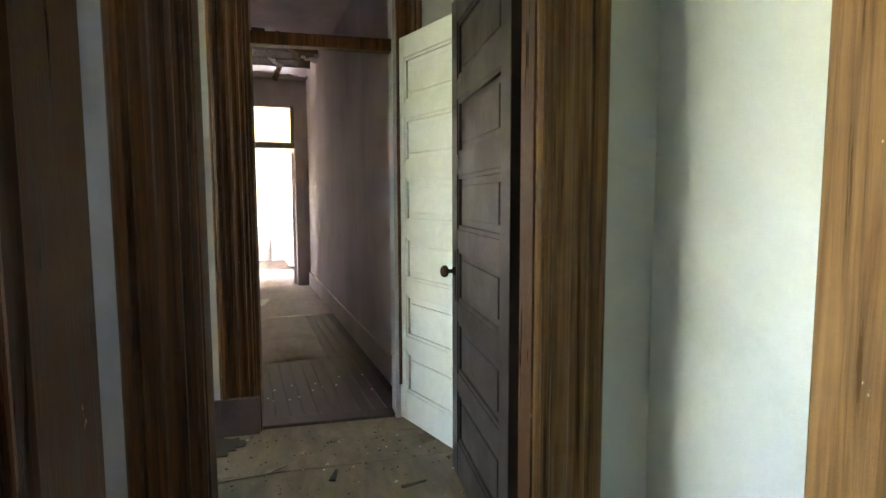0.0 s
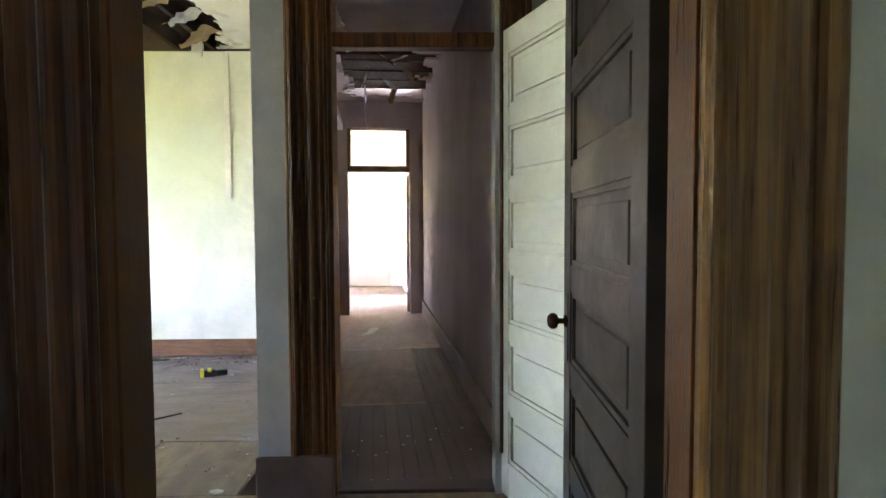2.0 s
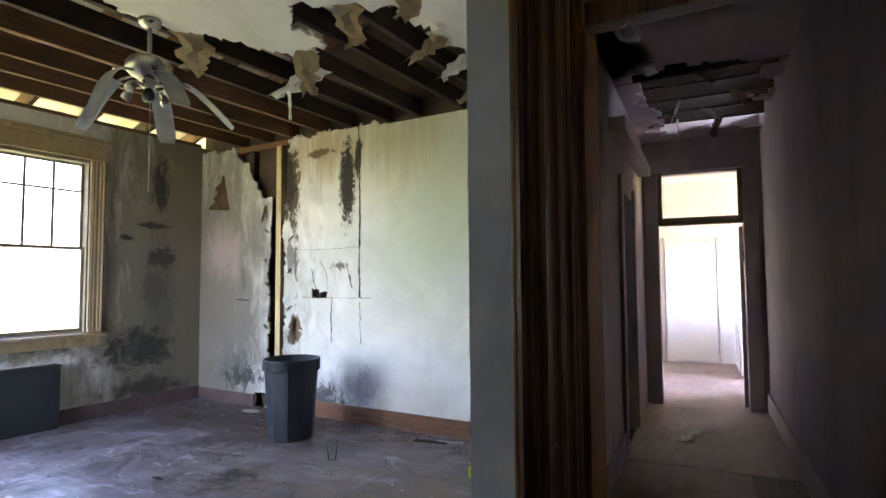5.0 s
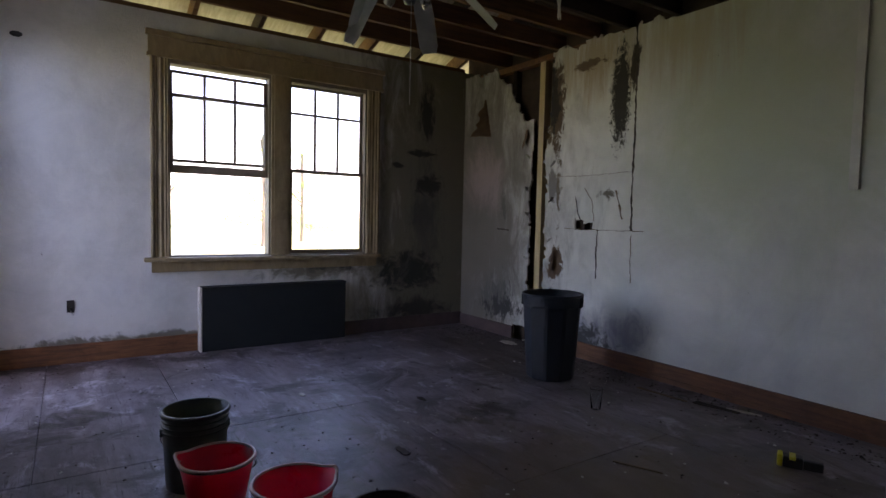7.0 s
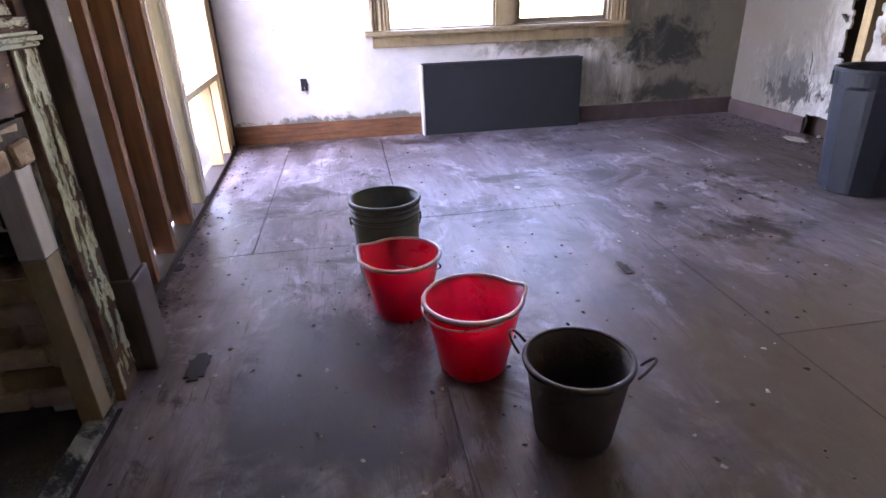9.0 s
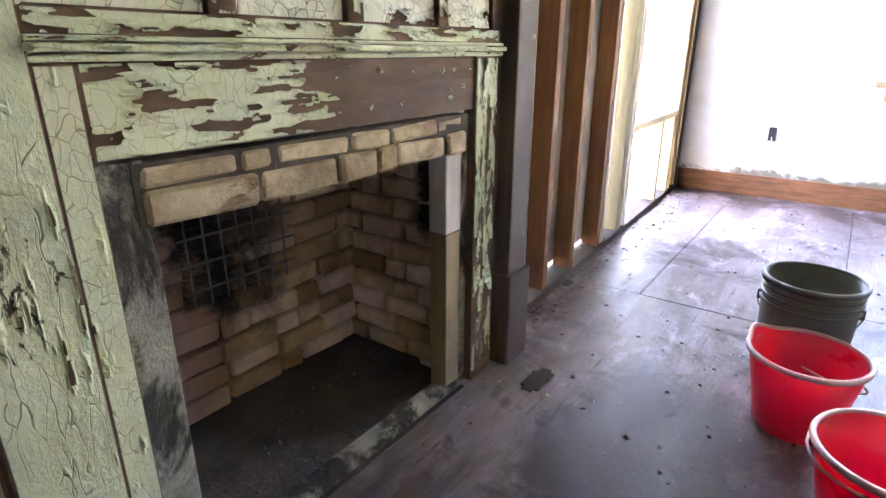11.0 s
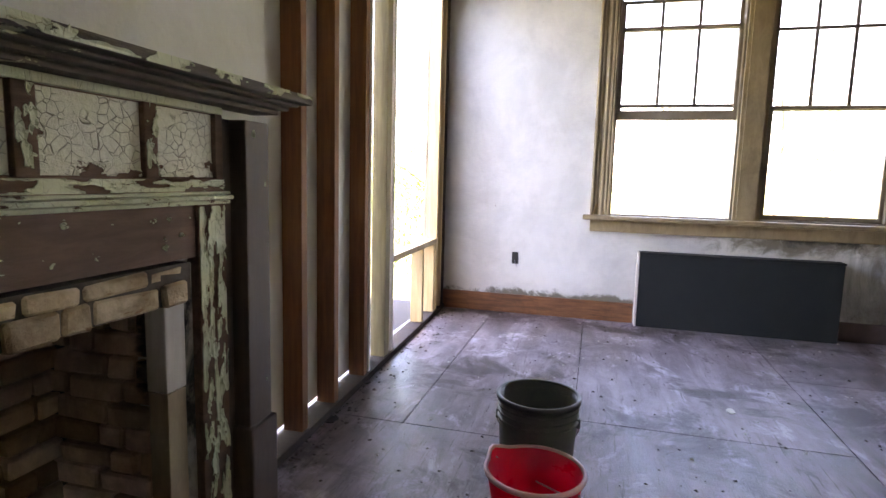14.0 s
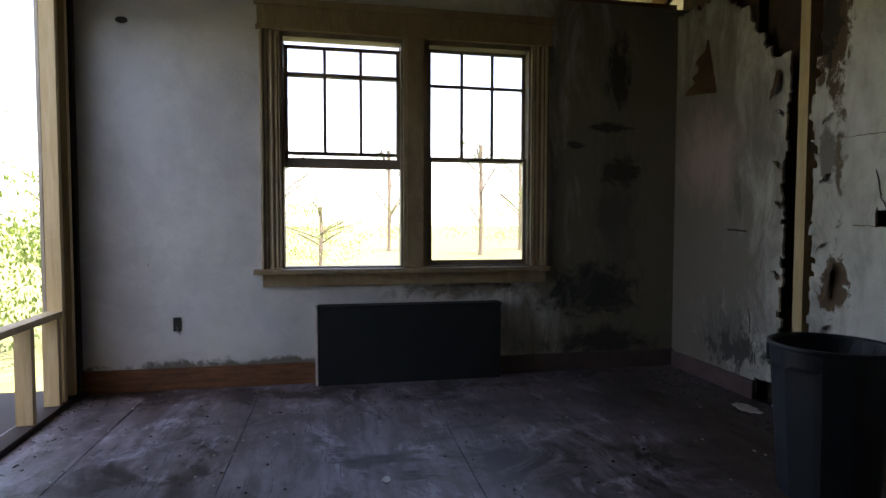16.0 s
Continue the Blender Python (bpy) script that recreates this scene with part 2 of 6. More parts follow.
m_ply_y = material("dusty_yellow_plywood", (0.13, 0.10, 0.068), (0.26, 0.21, 0.145), 2.2, (4, 1.2, 1), rough=0.7, bump=0.12, bump_scale=22, vary=0.12, grime=(0.6, 1.6), marks=(
    ((0.06, 0.05, 0.04), 3.0, 0.60, 0.80, ONE, None, None), ((0.03, 0.027, 0.024), 26.0, 0.70, 0.75, ONE, None, None)))
m_hall_ply = material("pinkish_hall_plywood", (0.25, 0.18, 0.16), (0.36, 0.28, 0.25), 2.5, (5, 1, 1), rough=0.7, bump=0.1, vary=0.1, grime=(0.5, 2.0))
m_plank = material("dark_floor_plank", (0.040, 0.026, 0.024), (0.085, 0.058, 0.052), 3, (10, 1, 1), rough=0.6, bump=0.2, vary=0.25, grime=(0.5, 2.0))
m_subfloor = material("dark_subfloor", (0.03, 0.025, 0.022), (0.06, 0.05, 0.045), 5, rough=0.9)
m_trim = material("stained_wood_trim", (0.032, 0.010, 0.003), (0.135, 0.052, 0.014), 5, (9, 9, 0.35), rough=0.36, bump=0.25, bump_scale=30, grime=(0.3, 3), spec=0.25, marks=(
    ((0.62, 0.56, 0.46), 15.0, 0.715, 0.735, (1, 1, 0.7), None, None),))
# Golden light on the right-hand trims is put into this worn wood's colour.
m_trim_y = material("worn_golden_wood_trim", (0.085, 0.040, 0.013), (0.31, 0.170, 0.065), 5, (10, 10, 0.3), rough=0.34, bump=0.25, bump_scale=30, grime=(0.3, 3), spec=0.25, marks=(
    ((0.70, 0.64, 0.52), 12.0, 0.69, 0.71, (1.4, 1.4, 0.5), None, None),))
m_base = material("reddish_wood_baseboard", (0.12, 0.048, 0.022), (0.24, 0.105, 0.045), 5, (0.8, 0.8, 9), rough=0.5, bump=0.2, grime=(0.55, 3))
m_base_dk = material("dark_purple_painted_baseboard", (0.075, 0.052, 0.05), (0.13, 0.09, 0.085), 5, rough=0.6, bump=0.2)
m_win = material("tan_painted_window_wood", (0.26, 0.20, 0.115), (0.36, 0.28, 0.165), 5, (3, 3, 1), rough=0.5, bump=0.15, grime=(0.4, 3))
m_sash = material("weathered_sash_wood", (0.17, 0.14, 0.10), (0.26, 0.22, 0.16), 6, rough=0.6, bump=0.2)
m_white_door = material("pale_green_white_door_paint", (0.50, 0.55, 0.50), (0.60, 0.64, 0.585), 3, rough=0.45, bump=0.08, bump_scale=20, grime=(0.15, 3))
m_dark_door = material("dark_brown_door_paint", (0.024, 0.020, 0.017), (0.038, 0.032, 0.028), 3, rough=0.42, bump=0.1, bump_scale=20, grime=(0.3, 3))
m_stud = material("old_reddish_stud", (0.17, 0.070, 0.027), (0.31, 0.145, 0.060), 4, (8, 8, 0.6), rough=0.75, bump=0.2, vary=0.15)
m_stud_new = material("new_yellow_lumber", (0.50, 0.37, 0.18), (0.64, 0.50, 0.28), 4, (8, 8, 0.6), rough=0.65, bump=0.12, vary=0.12, grime=(0.15, 2))
m_post = material("greenish_treated_post", (0.20, 0.165, 0.085), (0.30, 0.25, 0.135), 4, (8, 8, 0.6), rough=0.7, bump=0.15)
m_stud_white = material("whitewashed_lumber", (0.52, 0.47, 0.40), (0.64, 0.60, 0.53), 4, (8, 8, 0.6), rough=0.7, bump=0.15)
m_joist = material("old_brown_joist", (0.12, 0.060, 0.030), (0.22, 0.115, 0.055), 4, (8, 0.6, 8), rough=0.8, bump=0.2, vary=0.2)
# Dark timber colour; on the ceiling joists it holds the attic's shade.
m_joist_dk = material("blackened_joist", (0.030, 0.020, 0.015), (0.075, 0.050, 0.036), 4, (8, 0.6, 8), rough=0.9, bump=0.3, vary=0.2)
# On the roof deck, light at the eave is put into this pale colour.
m_deck = material("pale_roof_boards", (0.38, 0.33, 0.24), (0.56, 0.50, 0.40), 4, (0.8, 6, 1), rough=0.8, bump=0.2, grime=(0.4, 1.5))
# Attic shade is put into this dark board colour.
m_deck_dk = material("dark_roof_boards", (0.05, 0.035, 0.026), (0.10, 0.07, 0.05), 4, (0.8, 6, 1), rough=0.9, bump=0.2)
PAINT_A, PAINT_B = (0.52, 0.56, 0.37), (0.65, 0.685, 0.49)
CRACK = (0.15, 0.13, 0.07)
m_mantel = material("cracked_pale_green_paint", PAINT_A, PAINT_B, 3, rough=0.5, bump=0.6, bump_scale=18, grime=(0.2, 3), crackle=(24.0, (2.2, 1, 0.17), 0.022, CRACK), marks=(
    (BROWN, 17.0, 0.695, 0.705, (2.0, 1, 0.8), None, None),
    ((0.06, 0.040, 0.022), 26.0, 0.995, 1.01, (1.8, 1, 0.7), (-0.69, 2.25, 0.75), (0.22, 0.9, 0.60))))
m_panel = material("crackled_pale_green_panel_paint", (0.64, 0.645, 0.50), (0.75, 0.755, 0.61), 3, rough=0.45, bump=0.7, bump_scale=14, grime=(0.1, 3), crackle=(36.0, (1, 1, 1.1), 0.048, CRACK), marks=(
    (BROWN, 16.0, 0.88, 0.89, (1, 1, 2), (-1.53, 2.24, 1.135), (0.2, 0.5, 0.05)),))
m_paint = material("old_pale_green_paint", PAINT_A, PAINT_B, 4, rough=0.5, bump=0.25, bump_scale=25, grime=(0.15, 4), crackle=(40.0, (1.2, 1, 0.8), 0.035, CRACK))
m_bare = material("bare_brown_mantel_wood", (0.10, 0.055, 0.032), (0.20, 0.12, 0.078), 6, (1, 6, 6), rough=0.75, bump=0.3, grime=(0.3, 5))
m_rail = material("flaking_green_rail_paint", PAINT_A, PAINT_B, 3, rough=0.5, bump=0.8, bump_scale=18, grime=(0.1, 3), marks=(
    (BROWN, 6.0, 0.56, 0.575, (1.2, 1, 4), None, None),))
m_mantel_dk = material("dark_weathered_mantel_wood", (0.055, 0.035, 0.022), (0.12, 0.085, 0.06), 4, (6, 6, 0.7), rough=0.6, bump=0.3, marks=(
    ((0.55, 0.55, 0.45), 9.0, 0.68, 0.70, (1, 1, 0.6), None, None),))
m_shelf = material("weathered_grey_mantel_shelf", (0.065, 0.052, 0.040), (0.14, 0.118, 0.092), 4, (1, 6, 6), rough=0.7, bump=0.4, marks=(
    ((0.55, 0.57, 0.40), 7.0, 0.80, 0.83, (1, 1, 4), (-0.4, 2.38, 1.36), (1.7, 1, 1)),))
m_brick = material("soot_stained_tan_brick", (0.38, 0.25, 0.135), (0.58, 0.42, 0.25), 9, rough=0.85, bump=0.4, bump_scale=40, vary=0.34, grime=(0.5, 4), marks=(
    ((0.022, 0.021, 0.024), 4.0, 0.52, 0.84, (1, 1, 0.7), (-1.25, 1.74, 0.60), (0.42, 0.4, 0.46)),
    ((0.03, 0.027, 0.025), 5.0, 0.66, 0.85, ONE, (-1.80, 2.12, 0.62), (0.2, 0.09, 0.26)),
    ((0.30, 0.185, 0.135), 3.0, 0.56, 0.72, ONE, (-1.02, 1.74, 0.25), (0.35, 0.5, 0.45))))
m_brick_pale = material("pale_cream_lintel_brick", (0.36, 0.25, 0.14), (0.60, 0.48, 0.32), 9, rough=0.85, bump=0.7, bump_scale=30, vary=0.18, grime=(0.7, 7), marks=(
    ((0.25, 0.13, 0.06), 9.0, 0.55, 0.66, (1, 1, 2), None, None),))
m_mortar = material("sooty_mortar", (0.07, 0.058, 0.045), (0.15, 0.125, 0.095), 7, rough=0.95, bump=0.6, bump_scale=40, grime=(0.6, 4))
m_slip = material("sooty_plaster_slip", (0.20, 0.195, 0.16), (0.42, 0.41, 0.33), 8, rough=0.9, bump=0.6, marks=(
    ((0.035, 0.035, 0.032), 7.0, 0.44, 0.58, (1, 1, 0.6), None, None),))
m_hearth = material("ash_covered_hearth", (0.05, 0.043, 0.038), (0.11, 0.098, 0.088), 6, rough=0.95, bump=0.7, bump_scale=35)
m_iron = material("black_fire_grate_iron", (0.03, 0.03, 0.035), (0.06, 0.06, 0.07), 6, rough=0.5, metal=0.7)
m_bin = material("grey_blue_bin_plastic", (0.014, 0.018, 0.024), (0.024, 0.030, 0.038), 3, rough=0.5, bump=0.05, grime=(0.3, 3))
m_bucket = material("dark_green_grey_bucket_plastic", (0.075, 0.088, 0.080), (0.11, 0.125, 0.11), 3, rough=0.45, bump=0.05, grime=(0.4, 5))
m_red = material("red_bucket_plastic", (0.72, 0.012, 0.055), (0.82, 0.022, 0.085), 3, rough=0.32, bump=0.02, grime=(0.12, 5), spec=0.5)
rb_ = m_red.node_tree.nodes["Principled BSDF"]
rb_.inputs["Subsurface Weight"].default_value, rb_.inputs["Subsurface Scale"].default_value = 0.6, 0.04
rb_.inputs["Subsurface Radius"].default_value = (1.0, 0.25, 0.3)
m_rim = material("pale_pink_bucket_rim", (0.62, 0.40, 0.42), (0.74, 0.50, 0.52), 3, rough=0.35, bump=0.02, grime=(0.1, 5))
m_rust = material("dark_rusty_metal_pail", (0.045, 0.033, 0.028), (0.085, 0.065, 0.055), 6, rough=0.6, metal=0.4, bump=0.2)
m_wire = material("galvanised_wire", (0.45, 0.45, 0.45), (0.6, 0.6, 0.6), 6, rough=0.35, metal=0.9, bump=0)
m_vent = material("black_vent_board", (0.010, 0.013, 0.014), (0.020, 0.025, 0.026), 5, rough=0.75, bump=0.1)
m_chrome = material("tarnished_fan_metal", (0.30, 0.29, 0.26), (0.5, 0.48, 0.43), 8, rough=0.3, metal=0.9, bump=0.1)
m_blade = material("faded_white_fan_blade", (0.28, 0.29, 0.29), (0.42, 0.43, 0.43), 4, rough=0.5, bump=0.1)
m_knob = material("brown_china_knob", (0.05, 0.025, 0.015), (0.09, 0.05, 0.03), 6, rough=0.15, bump=0, spec=0.6)
m_black = material("black_plastic", (0.012, 0.012, 0.012), (0.025, 0.025, 0.025), 6, rough=0.4, bump=0.03)
m_yellow = material("yellow_plastic", (0.75, 0.68, 0.04), (0.85, 0.78, 0.08), 6, rough=0.35, bump=0.03, grime=(0.1, 5))
m_white_plastic = material("white_plastic", (0.68, 0.68, 0.64), (0.76, 0.76, 0.72), 6, rough=0.4, bump=0.03)
m_debris = material("dark_debris", (0.03, 0.026, 0.024), (0.10, 0.08, 0.06), 12, rough=0.9, bump=0.3, vary=0.3)
m_chip = material("pale_plaster_chip", (0.45, 0.43, 0.38), (0.62, 0.60, 0.54), 12, rough=0.9, bump=0.2)
m_splinter = material("splintered_wood", (0.14, 0.10, 0.06), (0.26, 0.19, 0.11), 12, rough=0.8, bump=0.2, vary=0.3)
m_grass = material("sunlit_grass", (0.10, 0.12, 0.04), (0.17, 0.18, 0.075), 3, rough=0.9, bump=0.5, bump_scale=20)
m_leaf = material("green_leaves", (0.07, 0.115, 0.028), (0.13, 0.18, 0.055), 1.5, rough=0.6, bump=0)
lt = m_leaf.node_tree
tr = lt.nodes.new("ShaderNodeBsdfTranslucent")
tr.inputs["Color"].default_value = (0.20, 0.30, 0.06, 1)
mx = lt.nodes.new("ShaderNodeMixShader")
mx.inputs[0].default_value = 0.45
lt.links.new(lt.nodes["Principled BSDF"].outputs[0], mx.inputs[1])
lt.links.new(tr.outputs[0], mx.inputs[2])
lt.links.new(mx.outputs[0], lt.nodes["Material Output"].inputs["Surface"])
m_bark = material("grey_brown_bark", (0.10, 0.08, 0.06), (0.18, 0.15, 0.12), 6, (6, 6, 1), rough=0.9, bump=0.5)
m_room_white = material("bright_white_room_paint", (0.72, 0.70, 0.68), (0.80, 0.78, 0.76), 2, rough=0.6, bump=0.05, grime=(0.08, 2))

m_glass = bpy.data.materials.new("window_glass")
m_glass.use_nodes = True
gb = m_glass.node_tree.nodes["Principled BSDF"]
gb.inputs["Base Color"].default_value = (0.96, 0.98, 0.96, 1)
gb.inputs["Roughness"].default_value, gb.inputs["IOR"].default_value, gb.inputs["Transmission Weight"].default_value = 0.0, 1.45, 1.0


# ---- building helpers ----
def mesh_of(name, bm, mat, smooth=False):
    me = bpy.data.meshes.new(name)
    bm.normal_update()
    bm.to_mesh(me)
    bm.free()
    me.materials.append(mat)
    if smooth:
        for p in me.polygons:
            p.use_smooth = True
    return me


def part(name, bm, mat, parent=None, label="", smooth=False):
    ob = new(name, mesh_of(name, bm, mat, smooth))
    if parent:
        ob.parent = parent
    return tagged(ob, label) if label else ob


def thing(name, place, label, category, group="", turn=0.0):
    ob = new(name)
    ob.empty_display_size = 0.1
    ob.matrix_world = pose(*place, 0, 0, turn)
    return tagged(ob, label, category, group)


def setting(name, bm, mat, label, category, smooth=False):
    return tagged(part(name, bm, mat, None, label, smooth), "", category, "", "structure")


def add_box(bm, x0, x1, y0, y1, z0, z1, bevel=0.0, m=None):
    made = bmesh.ops.create_cube(bm, size=1.0)["verts"]
    for v in made:
        v.co = Vector((x0 + (v.co.x + 0.5) * (x1 - x0), y0 + (v.co.y + 0.5) * (y1 - y0), z0 + (v.co.z + 0.5) * (z1 - z0)))
    if bevel:
        edges = list({e for v in made for e in v.link_edges})
        out = bmesh.ops.bevel(bm, geom=edges, offset=bevel, segments=2, affect="EDGES", profile=0.6)
        made = list({v for f in out["faces"] for v in f.verts} | {v for v in made if v.is_valid})
    if m:
        bmesh.ops.transform(bm, matrix=m, verts=made)
    return made


def box(x0, x1, y0, y1, z0, z1, bevel=0.0, m=None):
    bm = bmesh.new()
    add_box(bm, x0, x1, y0, y1, z0, z1, bevel, m)
    return bm


def wall_bm(axis, at, thick, u0, u1, z0, z1, holes=(), m=None):
    """A wall in the plane axis = at .. at + thick, from u0 to u1, with rectangular openings (u0, u1, z0, z1)."""
    us = sorted({u0, u1, *[h for a in holes for h in a[:2]]})
    zs = sorted({z0, z1, *[h for a in holes for h in a[2:]]})
    open_at = lambda u, z: any(a[0] < u < a[1] and a[2] < z < a[3] for a in holes)
    bm = bmesh.new()
    solid = {(i, j) for i in range(len(us) - 1) for j in range(len(zs) - 1)
             if not open_at((us[i] + us[i + 1]) / 2, (zs[j] + zs[j + 1]) / 2)}
    def quad(pts):
        vs = [bm.verts.new((a, u, z) if axis == "x" else (u, a, z)) for a, u, z in pts]
        bm.faces.new(vs)
    a, b = at, at + thick
    for i, j in solid:
        p, q, r, s = us[i], us[i + 1], zs[j], zs[j + 1]
        quad([(a, p, r), (a, q, r), (a, q, s), (a, p, s)])
        quad([(b, p, r), (b, p, s), (b, q, s), (b, q, r)])
        for (di, dj), pts in (((-1, 0), [(a, p, r), (a, p, s), (b, p, s), (b, p, r)]), ((1, 0), [(a, q, r), (b, q, r), (b, q, s), (a, q, s)]),
                              ((0, -1), [(a, p, r), (b, p, r), (b, q, r), (a, q, r)]), ((0, 1), [(a, p, s), (a, q, s), (b, q, s), (b, p, s)])):
            if (i + di, j + dj) not in solid:
                quad(pts)
    bmesh.ops.remove_doubles(bm, verts=bm.verts, dist=1e-5)
    bmesh.ops.recalc_face_normals(bm, faces=bm.faces)
    if m:
        bmesh.ops.transform(bm, matrix=m, verts=bm.verts)
    return bm


def ragged_bm(point, u0, u1, v0, v1, step, keep, thick, jitter=0.3, lift=None, field=None):
    """A board or plaster sheet with broken edges: cells where keep(u, v) holds; point(u, v, w) places it, w through its thickness."""
    bm = bmesh.new()
    nu, nv = max(1, round((u1 - u0) / step)), max(1, round((v1 - v0) / step))
    cells = {(i, j) for i in range(nu) for j in range(nv) if keep(u0 + (i + 0.5) * (u1 - u0) / nu, v0 + (j + 0.5) * (v1 - v0) / nv)}
    grid = {}
    def vert(i, j, w):
        if (i, j, w) not in grid:
            u, v = u0 + i * (u1 - u0) / nu, v0 + j * (v1 - v0) / nv
            edge = not all((i + a, j + b) in cells for a in (-1, 0) for b in (-1, 0))
            if field and edge and 0 < i < nu and 0 < j < nv:
                for turn in range(2):
                    h, e = field(u, v), step * 0.5
                    gu, gv = (field(u + e, v) - h) / e, (field(u, v + e) - h) / e
                    g = max(1e-6, gu * gu + gv * gv)
                    u -= max(-0.7 * step, min(0.7 * step, h * gu / g)) * 0.8
                    v -= max(-0.7 * step, min(0.7 * step, h * gv / g)) * 0.8
            elif edge and 0 < i < nu and 0 < j < nv:
                u += step * jitter * noise.noise((u * 31, v * 31, 3.1))
                v += step * jitter * noise.noise((u * 29, v * 27, 9.7))
            h = lift(u, v) if lift else 0.0
            grid[i, j, w] = bm.verts.new(point(u, v, w * thick + h))
        return grid[i, j, w]
    for i, j in cells:
        bm.faces.new([vert(i, j, 0), vert(i + 1, j, 0), vert(i + 1, j + 1, 0), vert(i, j + 1, 0)])
        bm.faces.new([vert(i, j, 1), vert(i, j + 1, 1), vert(i + 1, j + 1, 1), vert(i + 1, j, 1)])
        for di, dj, a, b in ((-1, 0, (0, 0), (0, 1)), (1, 0, (1, 0), (1, 1)), (0, -1, (0, 0), (1, 0)), (0, 1, (0, 1), (1, 1))):
            if (i + di, j + dj) not in cells:
                bm.faces.new([vert(i + a[0], j + a[1], 0), vert(i + b[0], j + b[1], 0), vert(i + b[0], j + b[1], 1), vert(i + a[0], j + a[1], 1)])
    bmesh.ops.recalc_face_normals(bm, faces=bm.faces)
    return bm


def lathe_bm(profile, segs=32, m=None):
    """A turned shape from (radius, z) pairs."""
    bm = bmesh.new()
    rings = [[bm.verts.new((r * math.cos(2 * math.pi * k / segs), r * math.sin(2 * math.pi * k / segs), z)) for k in range(segs)] for r, z in profile]
    for a, b in zip(rings, rings[1:]):
        for k in range(segs):
            bm.faces.new([a[k], a[(k + 1) % segs], b[(k + 1) % segs], b[k]])
    if m:
        bmesh.ops.transform(bm, matrix=m, verts=bm.verts)
    return bm


def tube_bm(points, radius, segs=8):
    """A round rod along a line of points."""
    bm = bmesh.new()
    pts = [Vector(p) for p in points]
    rings = []
    for k, p in enumerate(pts):
        way = (pts[min(k + 1, len(pts) - 1)] - pts[max(k - 1, 0)]).normalized()
        q = way.to_track_quat("Z", "Y").to_matrix()
        rings.append([bm.verts.new(p + q @ Vector((radius * math.cos(2 * math.pi * s / segs), radius * math.sin(2 * math.pi * s / segs), 0))) for s in range(segs)])
    for a, b in zip(rings, rings[1:]):
        for s in range(segs):
            bm.faces.new([a[s], a[(s + 1) % segs], b[(s + 1) % segs], b[s]])
    bm.faces.new(rings[0][::-1])
    bm.faces.new(rings[-1])
    return bm


def profile_bm(profile, length, m):
    """A moulding: a closed outline (across, out) drawn along its length (local z), placed by m."""
    bm = bmesh.new()
    lo = [bm.verts.new((a, b, 0)) for a, b in profile]
    hi = [bm.verts.new((a, b, length)) for a, b in profile]
    n = len(profile)
    for k in range(n):
        bm.faces.new([lo[k], lo[(k + 1) % n], hi[(k + 1) % n], hi[k]])
    bm.faces.new(lo[::-1])
    bm.faces.new(hi)
    bmesh.ops.recalc_face_normals(bm, faces=bm.faces)
    bmesh.ops.transform(bm, matrix=m, verts=bm.verts)
    return bm


def casing_profile(w):
    """The moulded outline of an old door casing, w wide and about 3 cm deep: beads, flutes and a back band."""
    pts = [(0, 0), (0, 0.016)]
    for a, b in ((0.03, 0.020), (0.05, 0.024), (0.08, 0.018), (0.12, 0.018), (0.15, 0.023), (0.20, 0.024), (0.23, 0.015), (0.30, 0.014), (0.37, 0.020), (0.42, 0.022), (0.47, 0.020),
                 (0.52, 0.013), (0.60, 0.013), (0.66, 0.021), (0.72, 0.024), (0.76, 0.018), (0.80, 0.018), (0.83, 0.032), (0.90, 0.036), (0.97, 0.033)):
        pts.append((a * w, b))
    return pts + [(w, 0.028), (w, 0)]


# ---- the shell of the place ----
WX, NY, SY, CEIL = -5.28, 6.617, 2.02, 2.90
COL_Y, COL_X = 3.755, -0.085
BD0, BD1, BY = 0.303, 1.13, 1.95
HALL = Matrix.Translation((0.63, COL_Y + 0.13, 0)) @ Matrix.Rotation(radians(6.0), 4, "Z")
HL, HR, HEND = -0.69, 0.49, 5.08

setting("floor", box(-5.5, 3.2, -2.2, 13.0, -0.12, -0.024), m_subfloor, "dark subfloor under the house's boards", "floor")
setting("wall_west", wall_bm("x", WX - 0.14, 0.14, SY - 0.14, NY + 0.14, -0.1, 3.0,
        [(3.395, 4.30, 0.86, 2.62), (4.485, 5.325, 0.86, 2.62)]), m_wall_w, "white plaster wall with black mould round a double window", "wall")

def n_keep(x, z):
    n = 0.10 * noise.noise((x * 5, z * 4, 1.0)) + 0.06 * noise.noise((x * 17, z * 15, 5.0))
    gap = -4.075 + 0.5 * n - 0.02 < x < -3.865 + 0.5 * n + (0.05 if z > 2.2 else 0.0)
    if z > 2.93 - 0.6 * abs(n):
        return False
    if z > 2.30 and -4.66 + (2.9 - z) * 0.8 + n < x < -3.9:
        return False
    if abs(x + 3.36 + 0.2 * n) < 0.11 and 1.20 < z < 1.27 + 0.5 * n:
        return False
    if z < 0.16 and -4.3 < x < -3.6 and n > -0.03:
        return False
    return not gap

setting("wall_north", ragged_bm(lambda u, v, w: (u, NY + w, v), WX - 0.002, -2.5, -0.02, 3.0, 0.022, n_keep, 0.018, 0.9,
        lambda x, z: -0.012 * max(0.0, 1 - abs(x + 3.96) / 0.22) * (noise.noise((x * 9, z * 7, 2)) + 0.5)), m_wall_n,
        "water-stained white plaster wall torn open to its studs", "wall")
setting("wall_north_east", box(-2.5, -0.42, NY, NY + 0.02, -0.05, 2.88), m_wall_n, "pale plaster wall", "wall")
